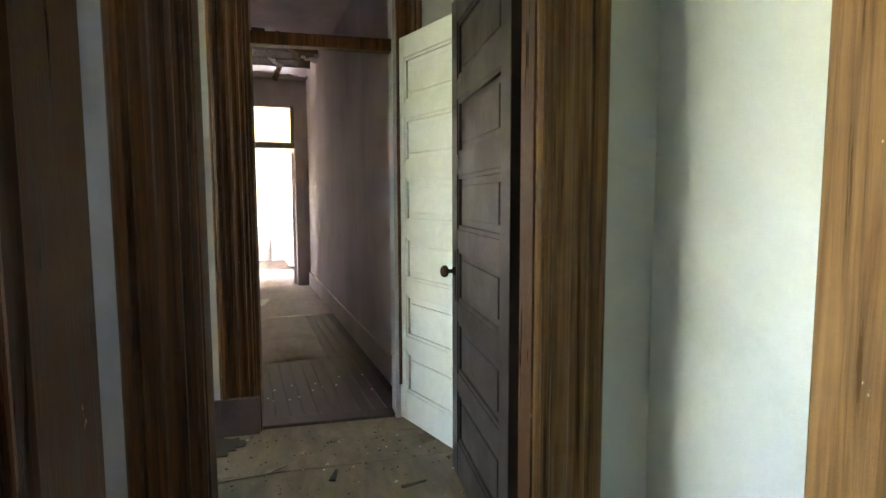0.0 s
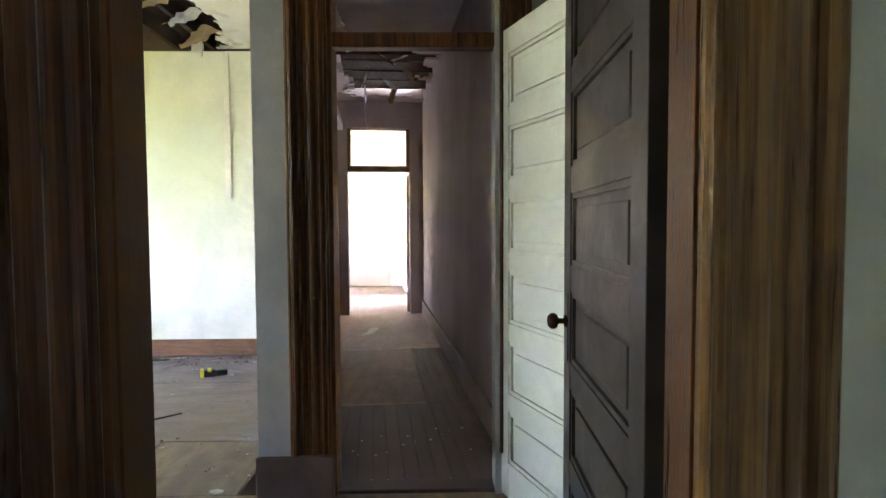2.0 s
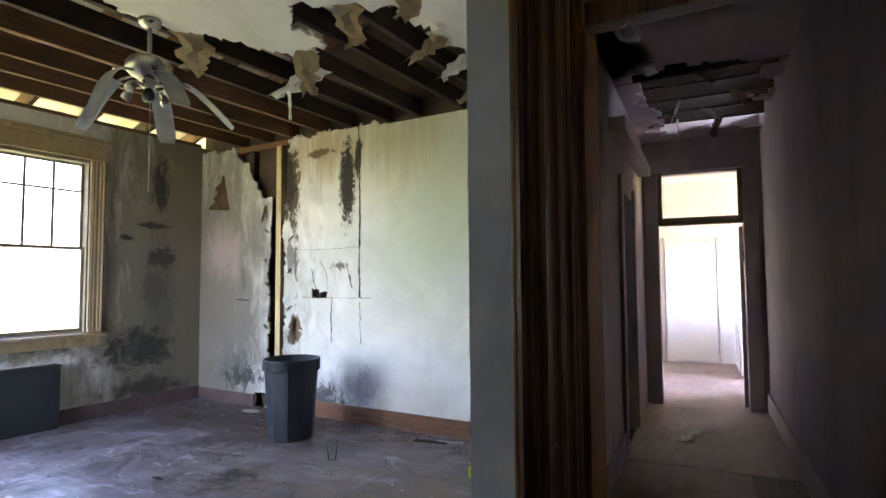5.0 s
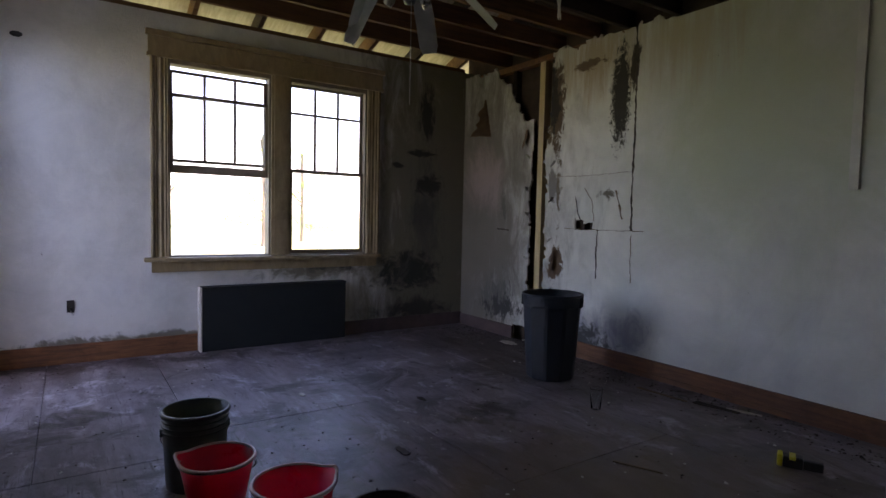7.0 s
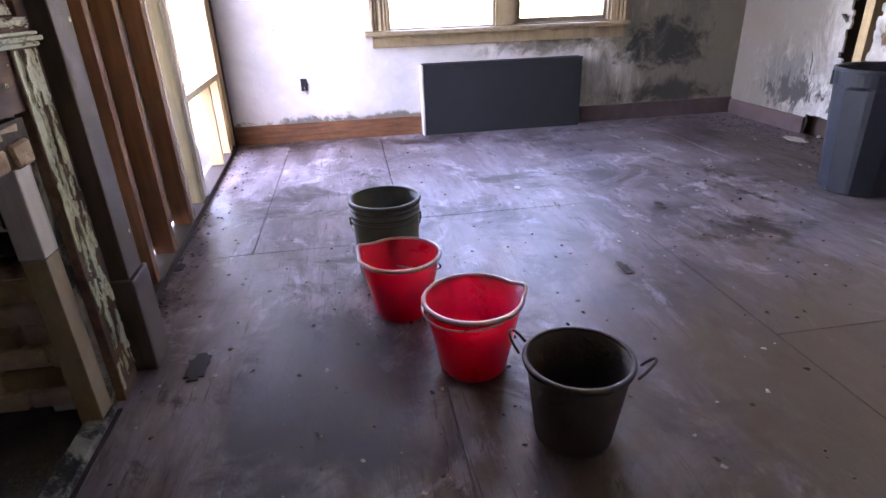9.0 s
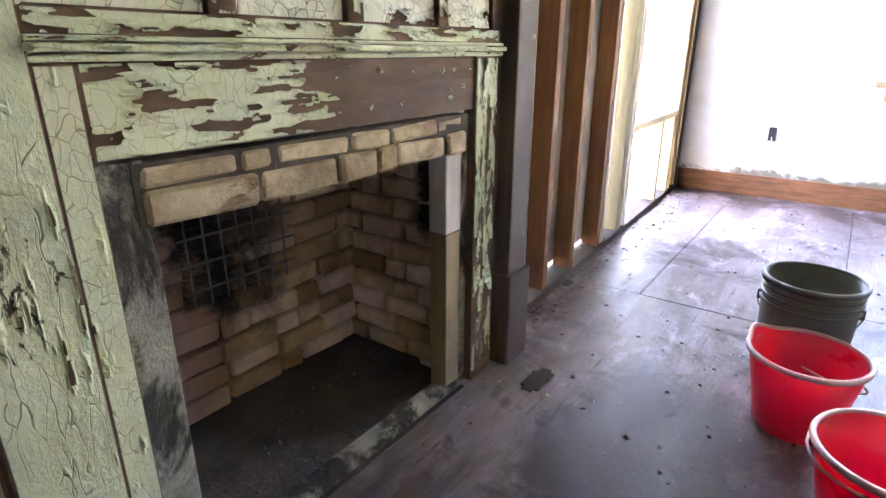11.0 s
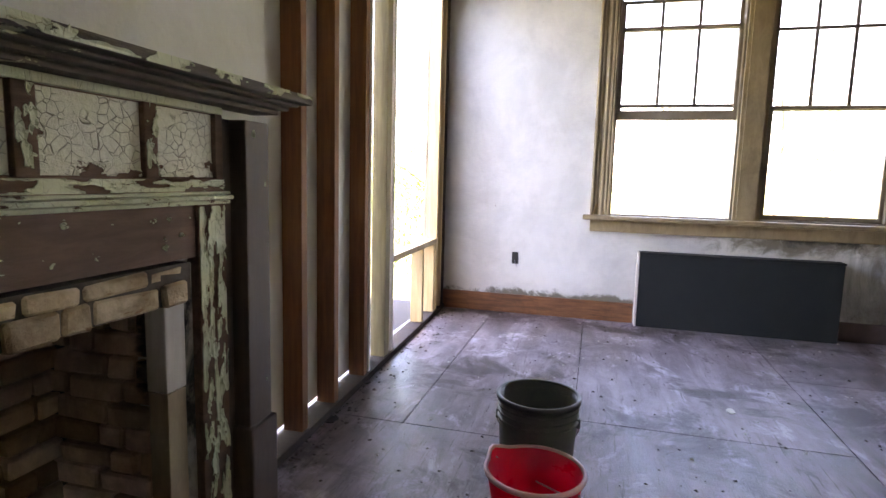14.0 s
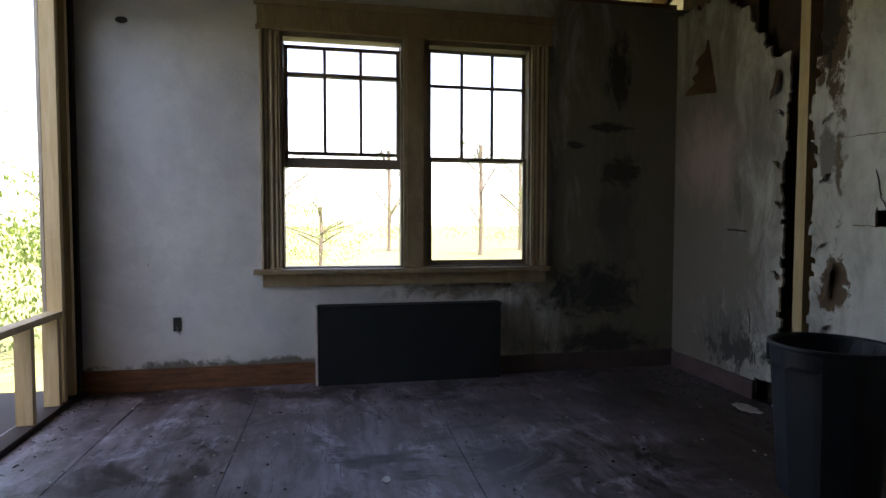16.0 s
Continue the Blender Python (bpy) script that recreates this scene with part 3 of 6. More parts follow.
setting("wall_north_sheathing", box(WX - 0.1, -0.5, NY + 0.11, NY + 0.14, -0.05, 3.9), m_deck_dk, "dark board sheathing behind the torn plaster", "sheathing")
setting("wall_fireplace", wall_bm("y", 2.06, 0.152, -2.24, -0.15, -0.05, 3.0, [(-1.815, -0.795, -0.05, 0.892)]), m_wall_plain,
        "plaster wall round the fireplace", "wall")
setting("wall_east", box(1.55, 1.69, 2.0, 3.9, -0.05, 3.0), m_wall_plain, "pale plaster wall behind the open doors", "wall")
setting("wall_hall_front", wall_bm("y", COL_Y, 0.13, COL_X, 1.55, -0.05, 3.0, [(0.26, 1.02, -0.05, 2.98)]), m_wall_grey,
        "grey painted wall end beside the hall doorway", "wall")
setting("wall_hall_west", wall_bm("x", HL - 0.06, 0.06, 0.06, HEND, -0.05, 3.1, [(3.15, 3.95, -0.05, 2.1)], HALL), m_wall_hall, "stained mauve plaster hall wall", "wall")
setting("wall_hall_east", box(HR, HR + 0.1, 0.0, HEND, -0.05, 3.1, 0, HALL), m_wall_hall, "stained mauve plaster hall wall", "wall")
setting("wall_hall_end", wall_bm("y", HEND, 0.13, -2.2, 2.0, -0.05, 3.2, [(-0.53, 0.31, -0.05, 1.96), (-0.49, 0.27, 2.03, 2.52)], HALL), m_wall_hall,
        "plaster wall round the far doorway and its transom", "wall")
setting("wall_side_room", box(HL - 1.2, HL - 1.1, 3.0, HEND, -0.05, 3.1, 0, HALL), m_wall_plain, "dim wall seen through a side doorway", "wall")

def hall_hole(u, v):
    n = 0.25 * noise.noise((u * 3, v * 3, 4)) + 0.1 * noise.noise((u * 11, v * 11, 4))
    return not (-0.5 + n < u < 0.44 + n and 2.75 + n < v < 4.72 + n)

setting("ceiling_hall", ragged_bm(lambda u, v, w: HALL @ Vector((u, v, 2.90 + w)), HL - 0.06, HR + 0.1, 0.0, HEND, 0.05, hall_hole, 0.02), m_wall_hall,
        "broken hall ceiling with a dark hole", "ceiling")
# Shade above the broken ceiling is put into the dark board colour.
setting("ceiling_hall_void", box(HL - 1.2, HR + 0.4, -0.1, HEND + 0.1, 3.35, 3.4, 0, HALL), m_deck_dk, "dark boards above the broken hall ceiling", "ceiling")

# the bright far room
FR = HALL
setting("wall_far_back", box(-2.2, 2.4, 8.6, 8.72, -0.05, 3.0, 0, FR), m_room_white, "bright white far wall", "wall")
# The small opening here is unseen, added to bring daylight into the room.
setting("wall_far_west", wall_bm("x", -2.0, 0.1, HEND + 0.13, 8.6, -0.05, 3.0, [(6.6, 7.0, 1.0, 2.0)], FR), m_room_white, "white wall with a small window opening", "wall")
setting("wall_far_east", wall_bm("x", 1.9, 0.1, HEND + 0.13, 8.6, -0.05, 3.0, [(6.0, 7.6, 0.7, 2.4)], FR), m_room_white, "white wall with a wide window opening", "wall")
setting("ceiling_far", box(-2.2, 2.4, HEND + 0.02, 8.7, 2.98, 3.05, 0, FR), m_room_white, "white far ceiling", "ceiling")

# passage and the room that the walk starts in
# One wall in two colours: shade goes into the grey, light into the pale.
setting("wall_passage_front", box(-0.56, BD0 - 0.02, BY, BY + 0.08, -0.05, 3.0), m_wall_grey, "grey painted passage wall beside the doorway", "wall")
setting("wall_passage_front_pale", box(1.083, 1.55, BY, BY + 0.08, -0.05, 3.0), m_wall_green, "pale painted passage wall beside the doorway", "wall")
setting("wall_passage_front_head", box(BD0 - 0.02, 1.083, BY, BY + 0.08, 2.12, 3.0), m_wall_grey, "grey painted passage wall over the doorway", "wall")
setting("wall_passage_east", box(1.40, 1.5, 1.06, BY, -0.05, 2.9), m_wall_green, "pale green painted passage wall", "wall")
setting("wall_passage_west", wall_bm("x", -0.66, 0.08, 1.06, BY, -0.05, 2.9, [(1.15, 1.42, 0.6, 2.4)]), m_wall_grey, "passage end wall with a tall window opening", "wall")
setting("wall_start", wall_bm("y", 1.06, 0.085, -1.5, 3.0, -0.05, 2.9, [(0.339, 1.103, -0.05, 2.12)]), m_wall_grey, "wall with the first doorway", "wall")
# Unseen room shell; the west opening is added to light the doorway trim.
setting("wall_start_west", wall_bm("x", -1.6, 0.1, -2.2, 1.19, -0.05, 2.9, [(-0.5, 0.2, 1.2, 1.9)]), m_wall_plain, "plain wall with a small window opening", "wall")
setting("wall_start_east", box(3.0, 3.1, -2.2, 1.19, -0.05, 2.9), m_wall_plain, "plain wall", "wall")
setting("wall_start_south", box(-1.6, 3.1, -2.3, -2.2, -0.05, 2.9), m_wall_plain, "plain wall", "wall")
setting("ceiling_start", box(-1.7, 3.2, -2.3, SY, 2.9, 2.98), m_wall_plain, "plain plaster ceiling", "ceiling")

# main ceiling: what is left of the board
def ceil_keep(x, y):
    n = 0.16 * noise.noise((x * 2.3, y * 2.3, 7)) + 0.09 * noise.noise((x * 7, y * 7, 2)) + 0.04 * noise.noise((x * 19, y * 19, 2))
    if x > 0.0 and y > COL_Y + 0.1:
        return False
    if y < 4.35 + n:
        hole = ((x + 0.95) / 0.42) ** 2 + ((y - 4.33) / 0.20) ** 2 < 1 + 3 * n
        return x > -2.42 + n and not hole
    if y < 5.05 + n and -2.45 + n < x < -1.75 + n + max(0.0, 4.6 - y):
        return x > -2.42 + (y - 4.35) * 0.5 + n
    return x > -1.08 + 1.3 * n - max(0.0, 4.85 - y) * 1.3 - max(0.0, y - 5.9) * 0.25

setting("ceiling", ragged_bm(lambda u, v, w: (u, v, CEIL + w), -2.9, 1.6, SY + 0.02, NY, 0.04, ceil_keep, 0.014, 0.8,
        lambda x, y: -0.05 * max(0.0, noise.noise((x * 4, y * 4, 8))) if not (ceil_keep(x - 0.09, y) and ceil_keep(x + 0.09, y) and ceil_keep(x, y + 0.09) and ceil_keep(x, y - 0.09)) else 0.0),
        m_ceiling, "ragged remains of a white board ceiling", "ceiling")

# roof deck with rafters and ceiling joists
def deck_z(x):
    return 3.24 + (x - WX) * 0.32
bm = bmesh.new()
dirs = Matrix.Rotation(-math.atan(0.32), 4, "Y")
add_box(bm, -0.75, 4.0, 1.2, 7.3, 0.0, 0.03, 0, Matrix.Translation((WX, 0, 3.24)) @ dirs)
setting("roof_deck", bm, m_deck, "pale roof boards over the rafters", "roof")
# Attic box added to shut out daylight; its shade is in the board colour.
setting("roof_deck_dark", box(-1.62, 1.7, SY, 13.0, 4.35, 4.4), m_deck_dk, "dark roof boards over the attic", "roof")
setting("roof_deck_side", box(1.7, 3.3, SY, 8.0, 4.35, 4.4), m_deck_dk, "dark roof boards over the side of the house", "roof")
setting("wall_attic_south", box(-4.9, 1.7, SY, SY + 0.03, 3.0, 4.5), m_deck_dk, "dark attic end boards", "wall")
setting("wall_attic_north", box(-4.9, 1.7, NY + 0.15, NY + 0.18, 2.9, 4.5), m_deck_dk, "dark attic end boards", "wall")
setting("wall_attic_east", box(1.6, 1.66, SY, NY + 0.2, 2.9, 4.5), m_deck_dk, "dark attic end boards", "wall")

for k, x in enumerate(np.arange(-4.575, 1.4, 0.405)):
    # Joists past the eave light take a darker copy, their shade in the colour.
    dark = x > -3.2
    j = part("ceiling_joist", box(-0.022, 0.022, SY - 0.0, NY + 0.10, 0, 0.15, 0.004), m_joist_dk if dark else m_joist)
    j.matrix_world = pose(float(x), 0, 2.925 + 0.006 * math.sin(k * 2.1), 0, 0, 0.3 * math.sin(k * 3.3))
    tagged(j, "blackened water-damaged ceiling joist" if dark else "bare brown wooden ceiling joist", "joist", "ceiling joists")
for k, y in enumerate(np.arange(2.45, 6.9, 0.585)):
    r = part("rafter", box(-0.62, 3.6, -0.022, 0.022, -0.16, -0.001, 0.004), m_joist if k % 3 else m_joist_dk)
    r.matrix_world = Matrix.Translation((WX, float(y), 3.24)) @ dirs
    tagged(r, "rough brown rafter running up from the eave", "rafter", "roof rafters")
tagged(part("wall_plate", box(WX - 0.12, WX - 0.02, SY, NY, 3.0, 3.045, 0.004), m_joist), "brown timber plate on the window wall", "timber")
tagged(part("wall_plate", box(WX + 0.02, -2.9, NY + 0.022, NY + 0.105, 2.86, 2.92, 0.004), m_joist), "brown timber plate above the torn wall", "timber")


# ---- door casings and jambs ----
def casing_up(name, x, y, side, w, height, mat, label, z0=0.0, flip=False):
    """An upright casing on a wall that faces -y (side -1) or +y (side 1), its inner edge at x, spreading to +x or, flipped, to -x."""
    sx = -1 if flip else 1
    m = Matrix.Translation((x, y, z0)) @ Matrix(((sx, 0, 0, 0), (0, side, 0, 0), (0, 0, 1, 0), (0, 0, 0, 1)))
    bm = profile_bm(casing_profile(w), height, m)
    bmesh.ops.recalc_face_normals(bm, faces=bm.faces)
    return setting(name, bm, mat, label, "trim")

JL = "dark stained moulded wood door casing with paint specks"
casing_up("trim_door_b_left", BD0 - 0.004, BY, -1, 0.156, 2.13, m_trim, JL, 0.0, True)
casing_up("trim_door_b_right", 1.068, BY, -1, 0.180, 2.13, m_trim_y, "golden worn moulded wood door casing", 0.0)
casing_up("trim_door_b_left_inner", BD0 - 0.03, BY + 0.08, 1, 0.14, 2.13, m_trim, JL, 0.0, True)
casing_up("trim_door_b_right_inner", BD1 + 0.06, BY + 0.08, 1, 0.14, 2.13, m_trim, JL, 0.0)
setting("jamb_door_b_left", box(BD0 - 0.02, BD0, BY + 0.0, BY + 0.086, 0, 2.10, 0.002), m_trim, "dark stained door jamb", "trim")
setting("jamb_door_b_right", box(1.063, 1.083, BY + 0.0, BY + 0.086, 0, 2.10, 0.002), m_trim, "dark stained door jamb", "trim")
setting("jamb_door_b_head", box(BD0 - 0.018, 1.081, BY + 0.002, BY + 0.084, 2.10, 2.118), m_trim, "dark stained door head", "trim")
setting("trim_door_b_head", box(BD0 - 0.165, BD1 + 0.16, BY - 0.03, BY, 2.13, 2.30, 0.006), m_trim, "dark stained head casing", "trim")
setting("trim_door_b_head_inner", box(BD0 - 0.16, BD1 + 0.19, BY + 0.08, BY + 0.11, 2.13, 2.30, 0.006), m_trim, "dark stained head casing", "trim")
casing_up("trim_start_left", 0.357, 1.06, -1, 0.15, 2.13, m_trim, "blurred brown stained door casing", 0.0, True)
casing_up("trim_start_right", 1.085, 1.06, -1, 0.15, 2.13, m_trim_y, "golden worn moulded wood door casing", 0.0)
setting("jamb_start_left", box(0.337, 0.357, 1.055, 1.155, 0, 2.115, 0.003), m_trim, "brown stained door jamb", "trim")
setting("jamb_start_right", box(1.085, 1.105, 1.055, 1.18, 0, 2.115, 0.003), m_trim_y, "golden brown door jamb with flaking edge", "trim")
casing_up("trim_hall_left", 0.25, COL_Y, -1, 0.172, 2.98, m_trim, "dark brown moulded casing with worn gilt edge", 0.20, True)
casing_up("trim_hall_right", 1.02, COL_Y, -1, 0.14, 2.98, m_trim, "golden brown moulded door casing", 0.20)
setting("trim_hall_edge", box(0.066, 0.078, COL_Y - 0.03, COL_Y, 0.2, 2.95, 0.003), m_trim_y, "worn golden edge of the hall casing", "trim")
setting("plinth_hall_left", box(0.07, 0.262, COL_Y - 0.045, COL_Y, 0, 0.20, 0.006), m_base_dk, "dark plinth block under the casing", "trim")
setting("jamb_hall_left", box(0.25, 0.27, COL_Y - 0.005, COL_Y + 0.14, 0, 2.98, 0.002), m_trim, "dark brown hall door jamb", "trim")
setting("jamb_hall_right", box(1.00, 1.02, COL_Y - 0.005, COL_Y + 0.14, 0, 2.98, 0.002), m_wall_grey, "grey painted hall door jamb", "trim")
setting("transom_bar", box(0.27, 1.00, COL_Y + 0.015, COL_Y + 0.09, 2.045, 2.112, 0.008), m_trim, "brown wooden transom bar over the hall doorway", "trim")
setting("baseboard_column", box(COL_X - 0.012, 0.07, COL_Y - 0.022, COL_Y, 0, 0.19, 0.005), m_base_dk, "dark baseboard round the grey wall end", "baseboard")
setting("threshold_hall", box(0.27, 1.0, COL_Y + 0.02, COL_Y + 0.13, -0.02, 0.014, 0.006), m_plank, "worn dark hall threshold", "trim")
setting("baseboard_hall_east", box(HR - 0.022, HR, 0.0, HEND, 0, 0.19, 0.006, HALL), m_wall_hall, "tall painted hall baseboard", "baseboard")
setting("baseboard_hall_west", box(HL, HL + 0.02, 0.06, 3.15, 0, 0.17, 0.006, HALL), m_wall_hall, "tall painted hall baseboard", "baseboard")
setting("trim_far_left", box(-0.66, -0.53, HEND - 0.03, HEND, 0, 2.60, 0.006, HALL), m_wall_hall, "painted far door casing", "trim")
setting("trim_far_right", box(0.31, 0.44, HEND - 0.03, HEND, 0, 2.60, 0.006, HALL), m_wall_hall, "painted far door casing", "trim")
setting("trim_far_head", box(-0.66, 0.44, HEND - 0.034, HEND, 2.54, 2.68, 0.006, HALL), m_wall_hall, "painted far head casing", "trim")
setting("trim_far_bar", box(-0.53, 0.31, HEND - 0.02, HEND + 0.1, 1.955, 2.035, 0.006, HALL), m_sash, "dark transom bar", "trim")
setting("trim_far_stop_left", box(-0.53, -0.485, HEND - 0.01, HEND + 0.1, 2.035, 2.54, 0.004, HALL), m_sash, "dark transom frame", "trim")
setting("trim_far_stop_right", box(0.265, 0.31, HEND - 0.01, HEND + 0.1, 2.035, 2.54, 0.004, HALL), m_sash, "dark transom frame", "trim")
setting("trim_side_door_near", box(HL, HL + 0.03, 3.02, 3.15, 0, 2.2, 0.006, HALL), m_wall_hall, "side doorway casing", "trim")
setting("trim_side_door_far", box(HL, HL + 0.03, 3.95, 4.08, 0, 2.2, 0.006, HALL), m_wall_hall, "side doorway casing", "trim")
setting("baseboard_west", box(WX, WX + 0.022, SY, 3.63, 0, 0.160, 0.005), m_base, "reddish brown wooden baseboard", "baseboard")
setting("baseboard_west_end", box(WX, WX + 0.022, 5.05, NY, 0, 0.145, 0.005), m_base_dk, "blackened wooden baseboard", "baseboard")
setting("baseboard_north", box(-3.62, -0.42, NY - 0.024, NY, 0, 0.15, 0.006), m_base, "scuffed brown wooden baseboard", "baseboard")
setting("baseboard_north_cap", box(-3.62, -0.42, NY - 0.036, NY - 0.024, 0, 0.045, 0.005), m_base, "brown shoe moulding", "baseboard")
setting("baseboard_north_end", box(WX + 0.03, -4.3, NY - 0.024, NY, 0, 0.13, 0.006), m_base_dk, "mouldy dark baseboard", "baseboard")


# ---- panelled doors ----
def panel_door(name, hinge, turn, width, height, panels, mat, label, group=""):
    """Local x runs from the hinge along the leaf, y through it."""
    d = thing(name, hinge, label, "door", group, turn)
    t, stile, rail = 0.040, 0.105, 0.085
    bottom, top = 0.17, 0.11
    part("hinge_stile", box(0, stile, -t / 2, t / 2, 0.008, height, 0.003), mat, d)
    part("latch_stile", box(width - stile, width, -t / 2, t / 2, 0.008, height, 0.003), mat, d)
    gap = (height - bottom - top - (panels - 1) * rail) / panels
    z = 0.008
    for k in range(panels + 1):
        h = bottom if k == 0 else top if k == panels else rail
        part("rail", box(stile, width - stile, -t / 2 + 0.001, t / 2 - 0.001, z, z + h - (0.008 if k == 0 else 0), 0.002), mat, d)
        z += h - (0.008 if k == 0 else 0)
        if k < panels:
            bm = box(stile - 0.004, width - stile + 0.004, -0.004, 0.004, z - 0.004, z + gap + 0.004)
            for s in (-1, 1):
                for a, b, c, e in ((stile, width - stile, z, z + 0.018), (stile, width - stile, z + gap - 0.018, z + gap), (stile, stile + 0.018, z, z + gap), (width - stile - 0.018, width - stile, z, z + gap)):
                    add_box(bm, a, b, min(s * 0.003, s * 0.015), max(s * 0.003, s * 0.015), c, e, 0.003)
            add = 0.045
            add_box(bm, stile + add, width - stile - add, -0.011, 0.011, z + add, z + gap - add, 0.004)
            part("panel", bm, mat, d)
            z += gap
    return d

dark = panel_door("dark_door", (BD1 + 0.008, SY + 0.235, 0), 87.0, 0.85, 2.09, 6, m_dark_door, "dark brown panelled wooden door standing open")
for s in (-1, 1):
    k = part("knob", lathe_bm([(0.001, 0.066), (0.016, 0.064), (0.026, 0.055), (0.028, 0.044), (0.022, 0.034), (0.010, 0.029), (0.009, 0.012), (0.020, 0.010), (0.022, 0.0)], 20,
             Matrix.Translation((0.79, s * 0.02, 0.93)) @ Matrix.Rotation(radians(-90 * s), 4, "X")), m_knob, dark, "brown china door knob", True)
part("lock_plate", box(0.770, 0.812, -0.0225, 0.0225, 0.80, 1.02, 0.001), m_iron, dark, "dark iron lock plate")
white = panel_door("white_door", (1.034, COL_Y + 0.045, 0), -70, 0.80, 2.105, 6, m_white_door, "pale greenish white six-panel door standing open")
for z in (0.25, 1.85):
    part("hinge", lathe_bm([(0.0005, -0.05), (0.008, -0.05), (0.008, 0.05), (0.0005, 0.05)], 10, Matrix.Translation((0.0, -0.024, z))), m_iron, white, "dark iron hinge")


# ---- window ----
def window_unit(name, y0, y1, label):
    w = tagged(thing(name, (WX, (y0 + y1) / 2, 0.86), label, "window", "double window"), kind="structure")
    hw = (y1 - y0) / 2
    def bar(nm, a, b, c, e, x0, x1, mat):
        return part(nm, box(x0, x1, a, b, c, e, 0.004), mat, w)
    for s in (-1, 1):
        bar("window_frame", min(s * hw, s * (hw - 0.018)), max(s * hw, s * (hw - 0.018)), 0, 1.76, -0.13, 0.0, m_sash)
    bar("window_frame", -hw + 0.018, hw - 0.018, 1.72, 1.76, -0.13, 0.0, m_sash)
    bar("window_frame", -hw + 0.018, hw - 0.018, -0.01, 0.02, -0.13, 0.0, m_sash)
    i = hw - 0.019
    low, up = -0.055, -0.092
    raised = y0 < 4.4
    for z0, z1, xc, mun in ((0.765, 1.475, low, False) if raised else (0.021, 0.87, low, False), (0.865, 1.685, up, True) if raised else (0.835, 1.715, up, True)):
        xa, xb = xc - 0.016, xc + 0.016
        a, b = -i + 0.026, i - 0.026
        bm = bmesh.new()
        for s in (-1, 1):
            add_box(bm, xa, xb, min(s * i, s * (i - 0.026)), max(s * i, s * (i - 0.026)), z0, z1, 0.004)
        add_box(bm, xa + 0.001, xb - 0.001, a - 0.002, b + 0.002, z0, z0 + (0.028 if mun else 0.075 if raised else 0.038), 0.004)
        add_box(bm, xa + 0.001, xb - 0.001, a - 0.002, b + 0.002, z1 - 0.026, z1, 0.004)
        sash = part("sash", bm, m_sash, w, "six-light upper sash" if mun else "single-light lower sash")
        if mun:
            zc = z1 - (0.225 if raised else 0.285)
            for f in (1 / 3, 2 / 3):
                y = a + (b - a) * f
                part("muntin", box(xa + 0.004, xb - 0.004, y - 0.012, y + 0.012, z0 + 0.026, z1 - 0.024, 0.003), m_sash, sash)
            for f in range(3):
                part("muntin", box(xa + 0.004, xb - 0.004, a + (b - a) * f / 3 + (0.012 if f else -0.002), a + (b - a) * (f + 1) / 3 - (0.012 if f < 2 else -0.002), zc - 0.012, zc + 0.012, 0.003), m_sash, sash)
        g = part("pane", box(xc - 0.002, xc + 0.002, a - 0.002, b + 0.002, z0 + 0.026, z1 - 0.024), m_glass, sash, "clear window glass")
        g.visible_shadow = False
    return w

window_unit("window_1", 3.395, 4.30, "tan wooden sash window with its lower sash raised")
window_unit("window_2", 4.485, 5.325, "tan wooden sash window with six lights over one")
tw = "tan painted moulded window trim"
for nm, y0, y1 in (("trim_window_left", 3.24, 3.395), ("trim_window_right", 5.325, 5.47)):
    flip = y0 < 4
    m = Matrix.Translation((WX, 3.395 if flip else 5.325, 0.87)) @ Matrix(((0, 1, 0, 0), (-1 if flip else 1, 0, 0, 0), (0, 0, 1, 0), (0, 0, 0, 1)))
    setting(nm, profile_bm(casing_profile(0.145), 1.75, m), m_win, tw, "trim")
bm = box(WX, WX + 0.024, 4.30, 4.485, 0.87, 2.62, 0.004)
add_box(bm, WX + 0.024, WX + 0.036, 4.325, 4.46, 0.87, 2.62, 0.004)
setting("trim_window_middle", bm, m_win, tw, "trim")
bm = box(WX, WX + 0.026, 3.235, 5.495, 2.62, 2.79, 0.004)
add_box(bm, WX, WX + 0.045, 3.215, 5.515, 2.79, 2.84, 0.006)
add_box(bm, WX, WX + 0.038, 3.225, 5.505, 2.615, 2.645, 0.004)
setting("trim_window_head", bm, m_win, tw, "trim")
setting("window_sill", box(WX - 0.13, WX + 0.075, 3.195, 5.485, 0.83, 0.868, 0.008), m_win, "tan wooden window sill", "trim")
setting("window_apron", box(WX, WX + 0.024, 3.255, 5.455, 0.735, 0.83, 0.005), m_win, "tan wooden apron below the sill", "trim")

heater = thing("wall_heater", (WX, 4.355, 0.0), "flat black wall heater panel below the window", "heater")
part("front", box(0.022, 0.115, -0.70, 0.70, 0.0, 0.578, 0.006), m_vent, heater)
part("top_cap", box(0.0, 0.122, -0.705, 0.705, 0.578, 0.595, 0.004), m_vent, heater)
part("end_cap", box(0.002, 0.12, -0.722, -0.704, 0.0, 0.590, 0.004), m_stud_white, heater, "scuffed pale end plate")


# ---- south stud wall ----
def south_y(x):
    """Face of the open stud wall, which runs a little out of square."""
    return 2.035 + 0.042 * (x + 5.27)


SOUTH = Matrix.Translation((-5.27, 2.035, 0)) @ Matrix.Rotation(math.atan(0.042), 4, "Z") @ Matrix.Translation((5.27, -SY, 0))


